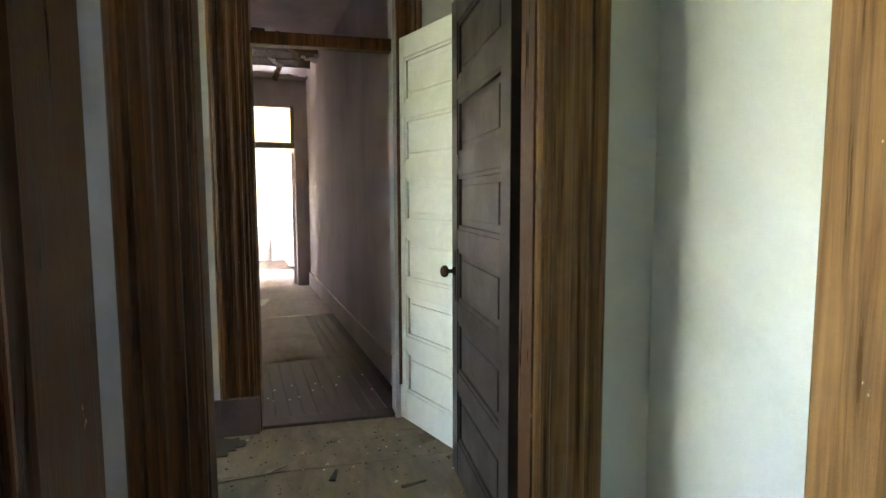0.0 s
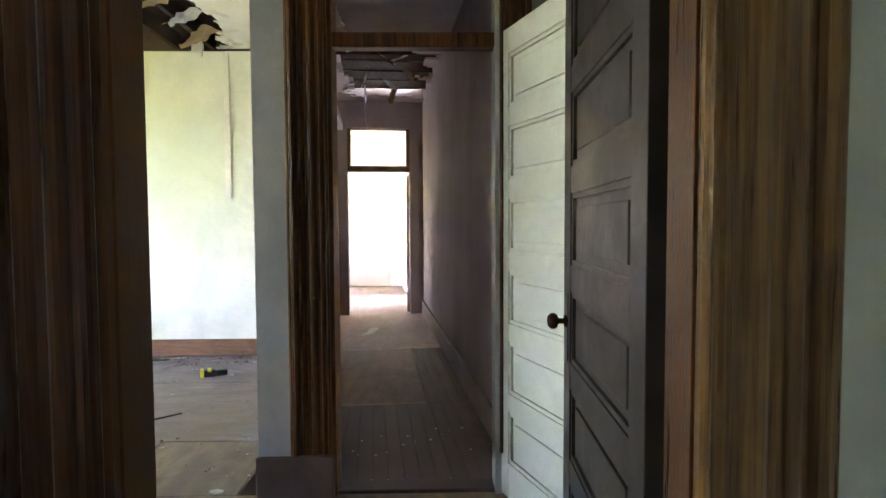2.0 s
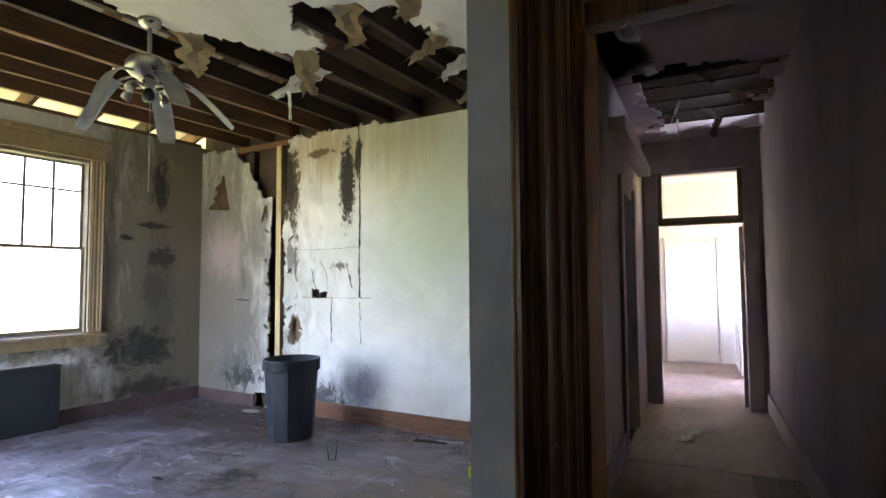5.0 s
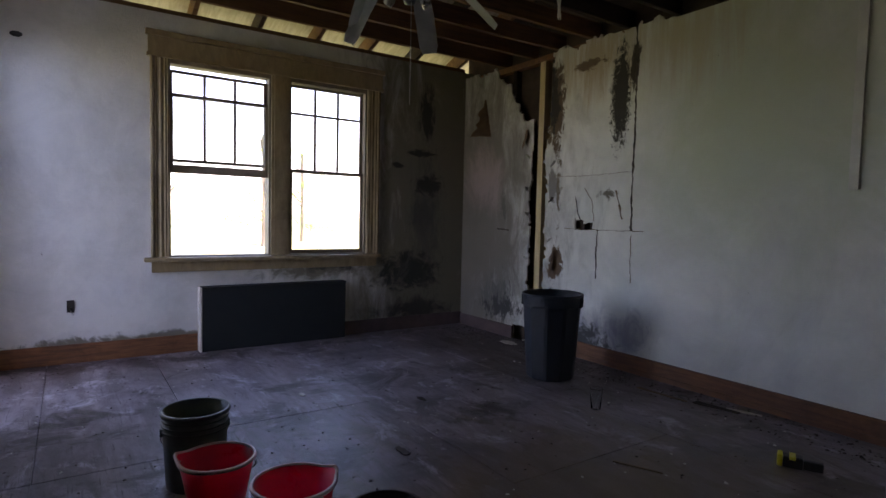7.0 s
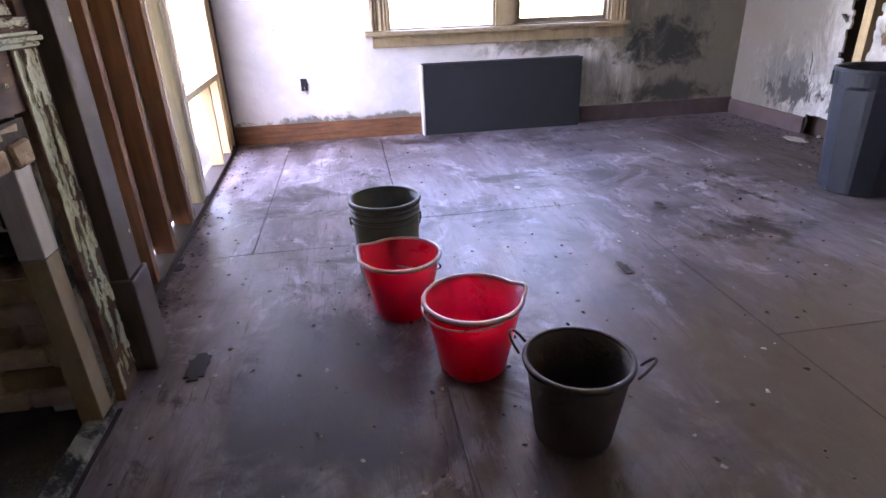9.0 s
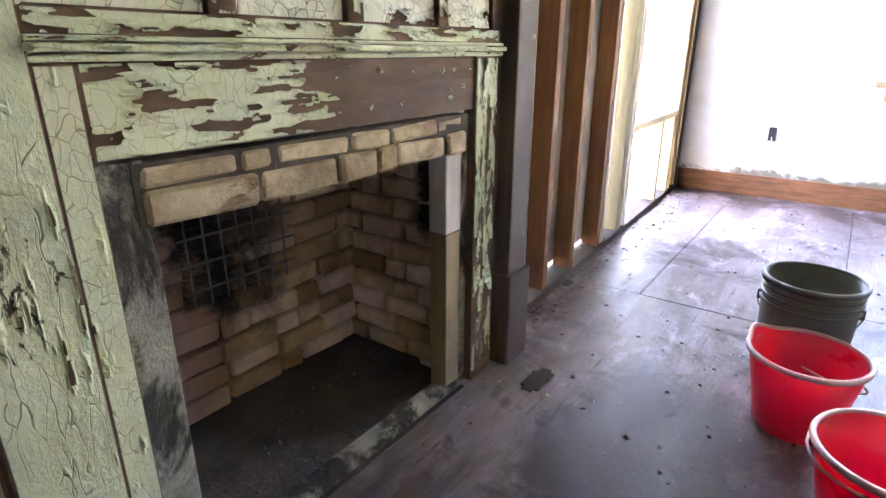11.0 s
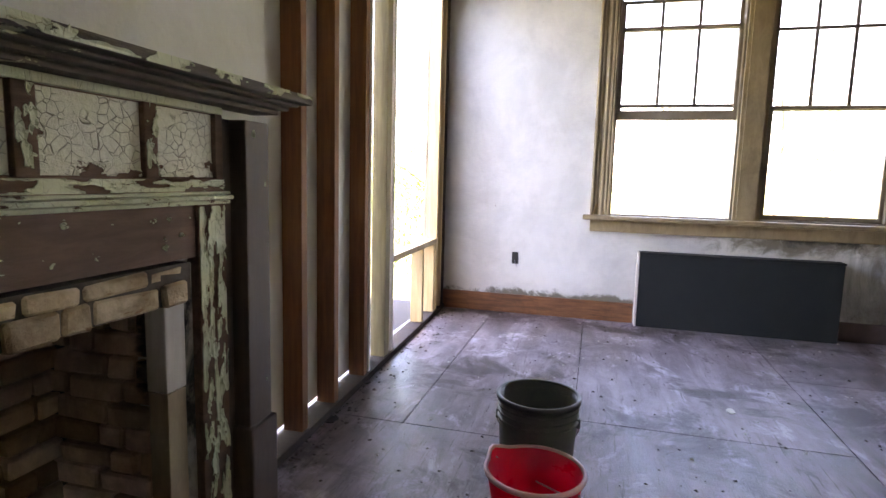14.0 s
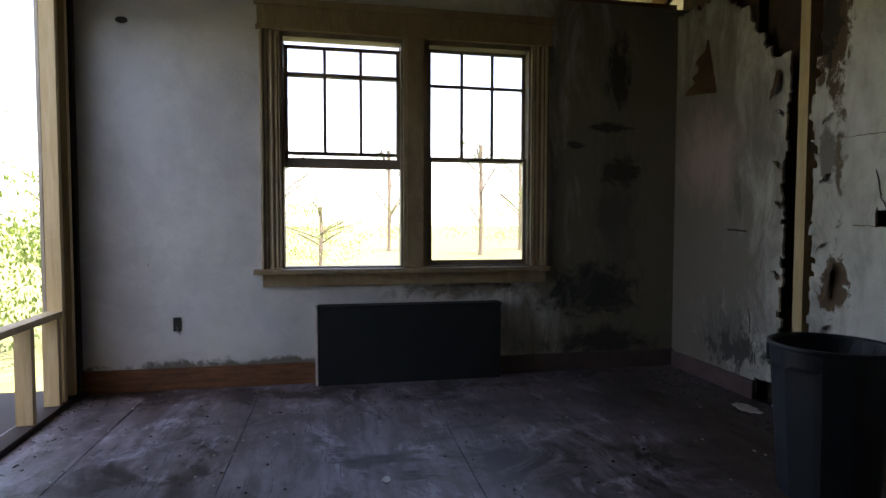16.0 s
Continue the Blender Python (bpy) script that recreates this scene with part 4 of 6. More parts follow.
def stud(x, w, mat, label, z0=0.04, z1=3.0, d=0.09):
    s = part("stud", box(-w / 2, w / 2, -d, 0, z0, z1, 0.003), mat)
    s.matrix_world = pose(x, south_y(x), 0, 0, 0, 2.4)
    return tagged(s, label, "stud", "studs of the open wall")

old, fresh = "bare reddish brown old wall stud", "new yellow lumber wall stud"
for x in (-2.30, -2.615, -2.94, -3.335):
    stud(x, 0.05, m_stud, old)
stud(-3.395, 0.03, m_stud_white, "whitewashed edge strip beside an old stud")
stud(-3.70, 0.085, m_post, "greenish new lumber post in the stud wall")
stud(-3.80, 0.05, m_stud_white, "whitewashed wall stud beside the opening")
stud(-4.98, 0.045, m_stud_new, fresh)
stud(-5.13, 0.045, m_stud_new, fresh)
stud(-5.24, 0.05, m_joist_dk, "blackened corner stud of the open wall")
for x in (-4.55, -4.90):
    stud(x, 0.045, m_stud_new, "short new cripple stud", 0.04, 0.60)
tagged(part("rough_sill", box(-4.955, -3.826, SY - 0.09, SY, 0.60, 0.64, 0.003, SOUTH), m_stud_new), "new lumber rough sill of a window opening", "timber")
tagged(part("rough_header", box(-4.955, -3.826, SY - 0.09, SY, 2.72, 2.95, 0.003, SOUTH), m_stud_new), "new lumber header above the opening", "timber")
tagged(part("sole_plate", box(-5.26, -2.25, SY - 0.10, SY + 0.01, -0.02, 0.038, 0.004, SOUTH), m_joist_dk), "dirty sole plate under the studs", "timber")
tagged(part("top_plate", box(-5.26, -2.25, SY - 0.09, SY, 3.0, 3.06, 0.004, SOUTH), m_stud), "brown top plate over the studs", "timber")
setting("wall_south_board", box(-3.60, -2.20, SY - 0.115, SY - 0.095, 0.06, 3.1, 0, SOUTH), m_board, "white boarding on the outside of the studs", "wall")
setting("wall_south_board_end", box(-5.45, -4.96, SY - 0.115, SY - 0.095, -0.05, 3.1, 0, SOUTH), m_deck, "pale boarding on the outside of the studs", "wall")
setting("wall_south_board_top", box(-4.96, -3.60, SY - 0.115, SY - 0.095, 2.75, 3.1, 0, SOUTH), m_deck, "pale boarding above the opening", "wall")


def wpart(name, bm, mat, parent, label="", smooth=False):
    """A part whose mesh is given in world metres."""
    ob = part(name, bm, mat, parent, label, smooth)
    ob.matrix_parent_inverse = parent.matrix_world.inverted()
    return ob


# ---- torn north wall ----
for x, mat, w, lab in ((-3.965, m_stud_new, 0.075, "new yellow lumber post in the torn wall"), (-3.84, m_joist_dk, 0.05, "blackened old stud in the torn wall"),
                       (-4.42, m_joist_dk, 0.05, "blackened old stud behind the plaster"), (-3.40, m_joist_dk, 0.05, "blackened old stud behind the plaster")):
    front = 0.0 if mat is m_stud_new else 0.03
    s = part("stud", box(-w / 2, w / 2, front, 0.105, 0.0, 2.855, 0.003), mat)
    s.location = (x, NY + (0.0 if mat is m_stud_new else 0.0), 0)
    tagged(s, lab, "stud", "studs of the torn wall")

def flap(name, p0, p1, width, droop, mat, label, seed=0, taper=0.35):
    """A torn strip hanging in a curve from p0 to p1."""
    rnd = random.Random(seed)
    a, b = Vector(p0), Vector(p1)
    side = (b - a).cross(Vector((0, 0, 1)))
    side = (side if side.length > 1e-4 else Vector((1, 0, 0))).normalized()
    bm = bmesh.new()
    n, rows_ = 9, []
    for k in range(n + 1):
        f = k / n
        c = a.lerp(b, f) + Vector((0, 0, -droop * math.sin(f * 1.57)))
        w = width * (1 - taper * f)
        lo, hi = -0.5 + rnd.uniform(0, 0.32), 0.5 - rnd.uniform(0, 0.32)
        tip = 0.5 * width if k == n else 0.0
        rows_.append([bm.verts.new(c + side * w * (lo + (hi - lo) * s) + (b - a).normalized() * tip * rnd.uniform(-0.5, 0.3) + Vector((0, 0, 0.012 * math.sin(5 * f + 9 * s)))) for s in (0, 0.33, 0.67, 1)])
    for p, q in zip(rows_, rows_[1:]):
        for k in range(3):
            bm.faces.new([p[k], p[k + 1], q[k + 1], q[k]])
    bmesh.ops.solidify(bm, geom=bm.faces[:], thickness=0.006)
    return tagged(part(name, bm, mat), label, "debris", "torn hanging strips")

flap("torn_board_flap", (-2.35, 4.40, 2.89), (-2.62, 4.62, 2.80), 0.30, 0.05, m_paper, "torn tan ceiling board flap hanging down", 1)
flap("torn_board_flap", (-1.95, 4.95, 2.89), (-2.10, 5.18, 2.74), 0.26, 0.05, m_paper, "torn tan ceiling board flap hanging down", 2)
flap("torn_board_flap", (-2.10, 5.30, 2.91), (-2.66, 5.36, 2.86), 0.30, 0.03, m_ceiling, "loose white ceiling board strip over the joists", 3)
flap("torn_board_flap", (-2.52, 5.36, 2.88), (-2.53, 5.40, 2.62), 0.05, 0.0, m_ceiling, "narrow white strip hanging from the ceiling", 4)
flap("torn_board_flap", (-1.05, 5.25, 2.89), (-1.33, 5.28, 2.82), 0.20, 0.03, m_paper, "torn tan ceiling board flap hanging down", 5)
flap("torn_board_flap", (-1.05, 5.60, 2.89), (-1.36, 5.70, 2.83), 0.20, 0.03, m_ceiling, "torn white ceiling board flap hanging down", 6)
flap("torn_board_flap", (-1.10, 6.0, 2.89), (-1.42, 6.12, 2.80), 0.22, 0.03, m_paper, "torn tan ceiling board flap hanging down", 7)
flap("torn_board_flap", (-1.30, 4.62, 2.89), (-1.42, 4.86, 2.78), 0.24, 0.03, m_paper, "torn tan ceiling board flap hanging down", 8)
flap("torn_board_flap", (-0.80, 4.50, 2.89), (-0.95, 4.68, 2.76), 0.22, 0.03, m_paper, "torn tan ceiling board flap hanging down", 9)
flap("torn_paper_flap", (-4.84, NY - 0.06, 2.20), (-4.88, NY - 0.012, 2.58), 0.46, 0.0, m_brown_paper, "brown torn paper flap hanging on the wall", 10, 0.8)
flap("torn_paper_flap", (-3.72, NY - 0.012, 0.98), (-3.74, NY - 0.05, 0.76), 0.10, 0.0, m_brown_paper, "brown torn paper flap beside the post", 11)
flap("torn_paper_flap", (-4.16, NY - 0.012, 2.2), (-4.17, NY - 0.05, 2.02), 0.10, 0.0, m_brown_paper, "brown torn paper flap beside the post", 12)
for k, (x, z, s) in enumerate(((-4.13, 1.95, 1), (-4.14, 1.62, 1), (-4.12, 1.36, 1), (-3.76, 1.85, -1), (-3.77, 1.5, -1), (-3.78, 1.1, -1), (-3.74, 0.62, -1), (-4.13, 0.9, 1))):
    flap("torn_plaster_flap", (x - 0.02 * s, NY - 0.006, z), (x + 0.035 * s, NY - 0.03, z - 0.05), 0.055, 0.0, m_wall_n, "white plaster flap curling beside the post", 30 + k)

def crack(points, w, mat, label, seed):
    """A split in the plaster: a ragged narrow groove with a raised lip, along a line of (x, z) points on the north wall."""
    rnd = random.Random(seed)
    bm = bmesh.new()
    prev = None
    for (x0, z0), (x1, z1) in zip(points, points[1:]):
        n = max(2, int(math.hypot(x1 - x0, z1 - z0) / 0.03))
        for k in range(n + 1):
            f = k / n
            x, z = x0 + (x1 - x0) * f + rnd.uniform(-1, 1) * 0.006, z0 + (z1 - z0) * f + rnd.uniform(-1, 1) * 0.004
            h = w * rnd.uniform(0.25, 1.0)
            ox, oz = (h, 0) if abs(z1 - z0) > abs(x1 - x0) else (0, h)
            row = [bm.verts.new((x + ox * s, NY - d, z + oz * s)) for s, d in ((-1, 0.001), (-0.5, 0.004), (0.5, 0.0035), (1, 0.001))]
            if prev:
                for q in range(3):
                    bm.faces.new([prev[q], prev[q + 1], row[q + 1], row[q]])
            prev = row
    return tagged(part("plaster_crack", bm, mat), label, "crack", "cracks in the torn wall")

crack([(-2.845, 2.90), (-2.83, 2.2), (-2.835, 1.55), (-2.83, 1.2)], 0.014, m_debris, "dark open seam running down the white plaster", 1)
crack([(-2.83, 1.16), (-2.82, 0.755)], 0.006, m_splinter, "thin brown seam running down the white plaster", 2)
crack([(-3.19, 1.20), (-3.20, 1.0), (-3.195, 0.755)], 0.010, m_debris, "dark short crack in the white plaster", 3)
crack([(-3.74, 1.70), (-3.3, 1.69), (-2.86, 1.70)], 0.0035, m_splinter, "thin level seam in the white plaster", 4)
crack([(-3.60, 1.20), (-3.2, 1.195), (-2.70, 1.20)], 0.0035, m_splinter, "thin level seam in the white plaster", 5)
crack([(-4.62, 1.17), (-4.42, 1.16)], 0.010, m_debris, "short dark level crack in the plaster", 6)
crack([(-3.0, 1.55), (-2.96, 1.42), (-2.93, 1.30)], 0.014, m_splinter, "short brown torn spot in the plaster", 7)
crack([(-3.47, 1.50), (-3.44, 1.36), (-3.40, 1.28)], 0.008, m_debris, "dark curled crack in the plaster", 9)
crack([(-3.36, 1.58), (-3.27, 1.46), (-3.24, 1.28)], 0.006, m_splinter, "brown torn edge in the plaster", 10)
crack([(-4.38, 0.62), (-4.36, 0.45)], 0.008, m_debris, "short dark crack in the plaster", 8)
strip = thing("hanging_strip", (-1.26, 6.13, 2.93), "white strip hanging from the broken ceiling", "strip")
wpart("strip", box(-1.275, -1.245, 6.122, 6.138, 2.69, 2.93, 0.002), m_white_plastic, strip)
tagged(part("cable_raceway", box(-1.245, -1.19, NY - 0.018, NY, 1.50, 2.87, 0.004), m_wall_plain), "white painted cable raceway on the pale wall", "raceway")

def outlet(x, y, z, facing_west_wall=True):
    o = thing("outlet_box", (x, y, z), "open dark outlet box with wires on the white wall", "outlet")
    bm = box(-0.002, 0.008, -0.026, 0.026, -0.05, 0.05, 0.002)
    part("box", bm, m_black, o)
    part("wire", tube_bm([(0.006, 0.0, -0.02), (0.02, 0.006, -0.05), (0.012, 0.02, -0.075)], 0.004, 6), m_wire, o, "short bare wire")
    return o
outlet(WX, 2.655, 0.475)
tagged(part("wall_hole", lathe_bm([(0.0005, 0.001), (0.03, 0.001), (0.038, 0.004), (0.03, 0.0)], 12, Matrix.Translation((WX, 2.33, 2.62)) @ Matrix.Rotation(radians(90), 4, "Y") @ Matrix.Diagonal((0.6, 1.1, 1, 1))), m_black), "small dark hole in the white wall", "hole")


# ---- fireplace ----
mantel = thing("fireplace_mantel", (-1.27, 2.213, 0.0), "tall wooden fireplace mantel with cracked peeling pale green paint", "mantel")
FY = 2.205
MANTEL_FIT = Matrix(((1.031, 0, 0, -0.0875), (0, 1.03, 0, -0.0212), (0, 0, 1.01, -0.105), (0, 0, 0, 1)))
FIRE_FIT = Matrix(((0.914, 0, 0, -0.118), (0, 0.92, 0, 0.3272), (0, 0, 0.895, 0.033), (0, 0, 0, 1)))

def mwpart(name, bm, mat, parent, label=""):
    """A mantel member, drawn at working size and set to its true size and plane; feet end on the floor."""
    bmesh.ops.transform(bm, matrix=MANTEL_FIT, verts=bm.verts)
    for v in bm.verts:
        v.co.z = max(v.co.z, 0.001)
    return wpart(name, bm, mat, parent, label)

def fwpart(name, bm, mat, parent, label=""):
    """A member of the fire surround, set to its true size and plane; feet end on the floor."""
    foot = min(v.co.z for v in bm.verts)
    bmesh.ops.transform(bm, matrix=FIRE_FIT, verts=bm.verts)
    for v in bm.verts:
        if foot < 0.01 and v.co.z < 0.05:
            v.co.z = 0.001
    return wpart(name, bm, mat, parent, label)

mwpart("pilaster", box(-0.652, -0.510, 2.17, FY + 0.006, 0.0, 1.40, 0.004), m_bare, mantel)
mwpart("pilaster_inner_strip", box(-0.706, -0.652, 2.17, FY, 0.0, 1.135, 0.004), m_bare, mantel)
mwpart("pilaster", box(-1.815, -1.70, 2.17, FY + 0.004, 0.0, 1.15, 0.004), m_bare, mantel, "narrow pilaster with brown peeling paint")
fwpart("opening_lining", box(-1.845, -1.768, 2.0, 2.068, 0.0, 0.566, 0.004), m_win, mantel, "bare tan wood lining strip")
fwpart("opening_lining", box(-1.845, -1.764, 2.0, 2.071, 0.57, 0.95, 0.006), m_stud_white, mantel, "chipped bluish white plaster strip")
fwpart("opening_slip", box(-1.90, -1.846, 2.03, 2.066, 0.0, 0.95, 0.004), m_slip, mantel, "sooty dark slip behind the pilaster")
fwpart("outer_post", box(-0.545, -0.30, 2.05, 2.068, 0.0, 1.40, 0.006), m_bare, mantel)
fwpart("outer_post", box(-2.20, -2.07, 2.05, 2.135, 0.0, 1.40, 0.006), m_mantel_dk, mantel, "dark weathered outer post")
fwpart("outer_back", box(-2.07, -2.014, 2.05, 2.075, 0.0, 1.40, 0.002), m_mantel_dk, mantel, "dark bare board behind the pilaster")
fwpart("plinth", box(-2.215, -2.055, 2.05, 2.15, 0.0, 0.34, 0.010), m_mantel_dk, mantel, "dark weathered plinth block")
mwpart("frieze_board", box(-1.70, -0.706, 2.17, FY - 0.004, 0.993, 1.135, 0.003), m_bare, mantel, "brown frieze board with pale green paint flaking off")
bm = bmesh.new()
for z0, z1, d in ((1.135, 1.146, 0.012), (1.148, 1.160, 0.024), (1.162, 1.170, 0.014)):
    add_box(bm, -1.83, -0.648, 2.17, FY + d, z0, z1, 0.004)
mwpart("moulding", bm, m_rail, mantel, "pale green moulding with chipped paint")
mwpart("lower_rail", box(-1.815, -0.652, 2.17, FY + 0.002, 1.170, 1.205, 0.003), m_bare, mantel)
mwpart("upper_rail", box(-1.815, -0.652, 2.17, FY + 0.002, 1.385, 1.405, 0.003), m_mantel, mantel)
edges = (-0.652, -0.660, -0.918, -0.971, -1.226, -1.274, -1.534, -1.574, -1.785, -1.815)
for k in range(0, 10, 2):
    mwpart("panel_stile", box(edges[k + 1], edges[k], 2.17, FY + 0.001, 1.205, 1.385, 0.004), m_bare if k else m_mantel, mantel)
for k in range(1, 9, 2):
    mwpart("panel", box(edges[k + 1], edges[k], 2.17, FY - 0.014, 1.205, 1.385), m_bare, mantel, "recessed brown wood panel under crackled paint")
bm = bmesh.new()
for z0, z1, d in ((1.405, 1.418, 0.03), (1.418, 1.431, 0.06), (1.431, 1.440, 0.09)):
    add_box(bm, -2.0 - d * 0.3, -0.27 + d * 0.3, 2.17, FY + 0.03 + d, z0, z1, 0.005)
mwpart("cove_moulding", bm, m_shelf, mantel, "stepped cove moulding with flaking paint")
mwpart("mantel_shelf", box(-2.06, -0.20, 2.17, 2.355, 1.440, 1.468, 0.007), m_shelf, mantel, "weathered grey mantel shelf with flaking paint")
fwpart("opening_slip", box(-0.845, -0.72, 2.03, 2.078, 0.0, 0.96, 0.004), m_slip, mantel, "sooty plaster slip beside the firebox")

def paint_layer(x0, x1, z0, z1, y, field, step=0.004, label="flaking pale green paint", mat=None, own=True):
    """Paint that still clings to the mantel's wood (field above 0): a thin sheet with broken edges, curling off at its rims."""
    def lift(u, v):
        return 0.006 * max(0.0, 1 - max(0.0, field(u, v)) / 0.22) * (0.5 + 0.8 * abs(noise.noise((u * 40, v * 40, 2))))
    bm = ragged_bm(lambda u, v, w: (u, y + w, v), x0, x1, z0, z1, step, lambda u, v: field(u, v) > 0, 0.0022, 0.9, lift, field)
    return tagged((mwpart if own else fwpart)("paint_layer", bm, mat or m_paint, mantel, label), kind="stuff")

def fleck(u, v, su, sv, seed):
    return noise.noise((u * su, v * sv, seed)) + 0.55 * noise.noise((u * su * 2.3, v * sv * 2.1, seed + 3)) + 0.3 * noise.noise((u * su * 5, v * sv * 5, seed + 5))

paint_layer(-1.69, -0.712, 0.996, 1.132, FY - 0.004, lambda u, v: fleck(u, v, 9, 52, 1.0) + 0.20 - 1.5 * max(0.0, min(1.0, (-1.05 - u) / 0.25)) + (0.55 if u < -1.5 and v > 1.09 else 0.0))
paint_layer(-1.69, -1.18, 1.0, 1.128, FY - 0.0036, lambda u, v: fleck(u, v, 30, 44, 61.0) - 0.66, 0.0035, "last chips of pale green paint")
paint_layer(-1.81, -0.656, 1.172, 1.203, FY + 0.002, lambda u, v: fleck(u, v, 12, 60, 7.0) + 0.22 - 0.25 * max(0.0, -1.0 - u), 0.0035)
paint_layer(-1.81, -1.705, 0.14, 1.13, FY + 0.004, lambda u, v: fleck(u, v, 36, 9, 4.0) - 0.02 - 0.3 * (0.6 - v))
paint_layer(-0.648, -0.515, 0.14, 1.395, FY + 0.006, lambda u, v: fleck(u, v, 60, 8, 9.0) + 0.92 - 0.42 * math.exp(-((v - 0.74) / 0.25) ** 2), 0.0032, "vertically cracked pale green paint", m_mantel)
paint_layer(-0.702, -0.656, 0.14, 1.13, FY, lambda u, v: fleck(u, v, 60, 8, 15.0) + 0.80)
paint_layer(-2.19, -2.08, 0.36, 1.37, 2.135, lambda u, v: fleck(u, v, 14, 9, 21.0) - 0.75, 0.005, own=False)
paint_layer(-0.535, -0.305, 0.02, 1.39, 2.068, lambda u, v: fleck(u, v, 60, 9, 25.0) + 0.62, 0.005, own=False)
for k, (a, b) in enumerate(((-0.971, -0.918), (-1.274, -1.226), (-1.574, -1.534))):
    paint_layer(a + 0.003, b - 0.003, 1.208, 1.382, FY + 0.001, lambda u, v, k=k: fleck(u, v, 40, 18, 31.0 + k) - 0.15)
paint_layer(-2.05, -0.21, 1.442, 1.466, 2.355, lambda u, v: fleck(u, v, 10, 40, 41.0) + 0.1 - 0.5 * max(0.0, -1.2 - u), 0.005)
paint_layer(-1.82, -0.652, 1.149, 1.159, FY + 0.0243, lambda u, v: fleck(u, v, 9, 60, 45.0) + 0.30 - 0.3 * max(0.0, -1.1 - u), 0.0035)
for k in range(1, 9, 2):
    paint_layer(edges[k + 1] + 0.004, edges[k] - 0.004, 1.209, 1.381, FY - 0.0135, lambda u, v, k=k: fleck(u, v, 16, 26, 51.0 + k) + 0.95 - (0.95 if k > 4 else 0.1) * max(0.0, 1 - (v - 1.21) / 0.06), 0.0035, "crackled pale green paint", m_panel)

box_wall = setting("firebox", box(-1.95, -0.70, 1.44, 1.50, -0.05, 1.05, 0, FIRE_FIT), m_mortar, "sooty mortar shell of the firebox", "firebox")
for nm, a in (("firebox_side", (-1.95, -1.885, 1.50, 1.90)), ("firebox_side_near", (-0.745, -0.67, 1.50, 1.90))):
    setting(nm, box(*a, -0.05, 1.05, 0, FIRE_FIT), m_mortar, "sooty mortar side of the firebox", "firebox")
setting("firebox_throat", box(-1.95, -0.67, 1.44, 1.90, 1.0, 1.05, 0, FIRE_FIT), m_mortar, "black firebox throat", "firebox")
setting("hearth", box(-1.885, -0.70, 1.50, 2.065, -0.06, -0.025, 0.004, FIRE_FIT), m_hearth, "ash-covered fireplace hearth", "hearth")
setting("hearth_joint", box(-1.80, -0.62, 2.243, 2.258, -0.01, 0.003), m_subfloor, "dark gap between the hearth and the plywood", "hearth")
setting("hearth_edge", box(-1.80, -0.78, 2.175, 2.240, -0.01, 0.022, 0.006), m_slip, "sooty front course of the hearth", "hearth")
rj = random.Random(11)
def brick(parent, centre, size, turn, mat, tilt=0.0):
    """One uneven brick with worn corners."""
    x, y, z = (c * 0.455 for c in size)
    bm = box(-x, x, -y, y, -z, z)
    for v in bm.verts:
        v.co += Vector((rj.uniform(-1, 1) * 0.004, rj.uniform(-1, 1) * 0.005, rj.uniform(-1, 1) * 0.004))
    bmesh.ops.bevel(bm, geom=bm.edges[:], offset=0.007, segments=1, affect="EDGES")
    b = new("brick", mesh_of("brick", bm, mat))
    b.parent = parent
    b.matrix_world = pose(*(FIRE_FIT @ Vector(centre)), 0, tilt, turn)
    return b
rb = random.Random(7)
for c in range(12):
    z = 0.045 + c * 0.079
    x = -1.88 + (0.0 if c % 2 else -0.10)
    while x < -0.78:
        w = 0.198 if rb.random() > 0.2 else 0.098
        a, b = max(x, -1.86), min(x + w, -0.75)
        if b - a > 0.04:
            brick(box_wall, ((a + b) / 2, 1.53 + rb.uniform(-0.010, 0.010), z), (round(b - a, 2), 0.07, 0.068), rb.uniform(-1.5, 1.5), m_brick, rb.uniform(-1.0, 1.0))
        x += w + 0.010
    y = 1.58 + (0.0 if c % 2 else -0.05)
    while y < 2.02:
        w = 0.195 if rb.random() > 0.3 else 0.095
        b = min(y + w, 2.04)
        if b - y > 0.04:
            brick(box_wall, (-1.86 + rb.uniform(-0.006, 0.006), (y + b) / 2, z), (round(b - y, 2), 0.06, 0.068), 90 + rb.uniform(-1.5, 1.5), m_brick, rb.uniform(-1, 1))
        y += w + 0.010
lintel = setting("fireplace_lintel", box(-1.86, -0.82, 2.03, 2.082, 0.84, 0.955, 0, FIRE_FIT), m_mortar, "mortar bed of the brick lintel", "lintel")
x = -0.83
for k, w in enumerate((0.24, 0.22, 0.13, 0.08, 0.22, 0.10)):
    brick(lintel, (x - w / 2, 2.062 + rb.uniform(-0.006, 0.006), 0.868), (w - 0.006, 0.07, 0.066), 0, m_brick_pale, rb.uniform(-1.5, 1.5))
    x -= w + 0.004
x = -0.83
for k, w in enumerate((0.20, 0.08, 0.22, 0.14, 0.20, 0.13)):
    brick(lintel, (x - w / 2, 2.058 + rb.uniform(-0.006, 0.006), 0.928), (w - 0.006, 0.06, 0.042), 0, m_brick_pale, rb.uniform(-1.5, 1.5))
    x -= w + 0.006
m_grid = material("sooty_grey_grid_wire", (0.10, 0.10, 0.105), (0.20, 0.20, 0.21), 8, rough=0.6, metal=0.3, bump=0)
grate = thing("fire_screen", tuple(FIRE_FIT @ Vector((-1.32, 1.585, 0.42))), "sooty iron fire grid leaning on the bricks", "grate")
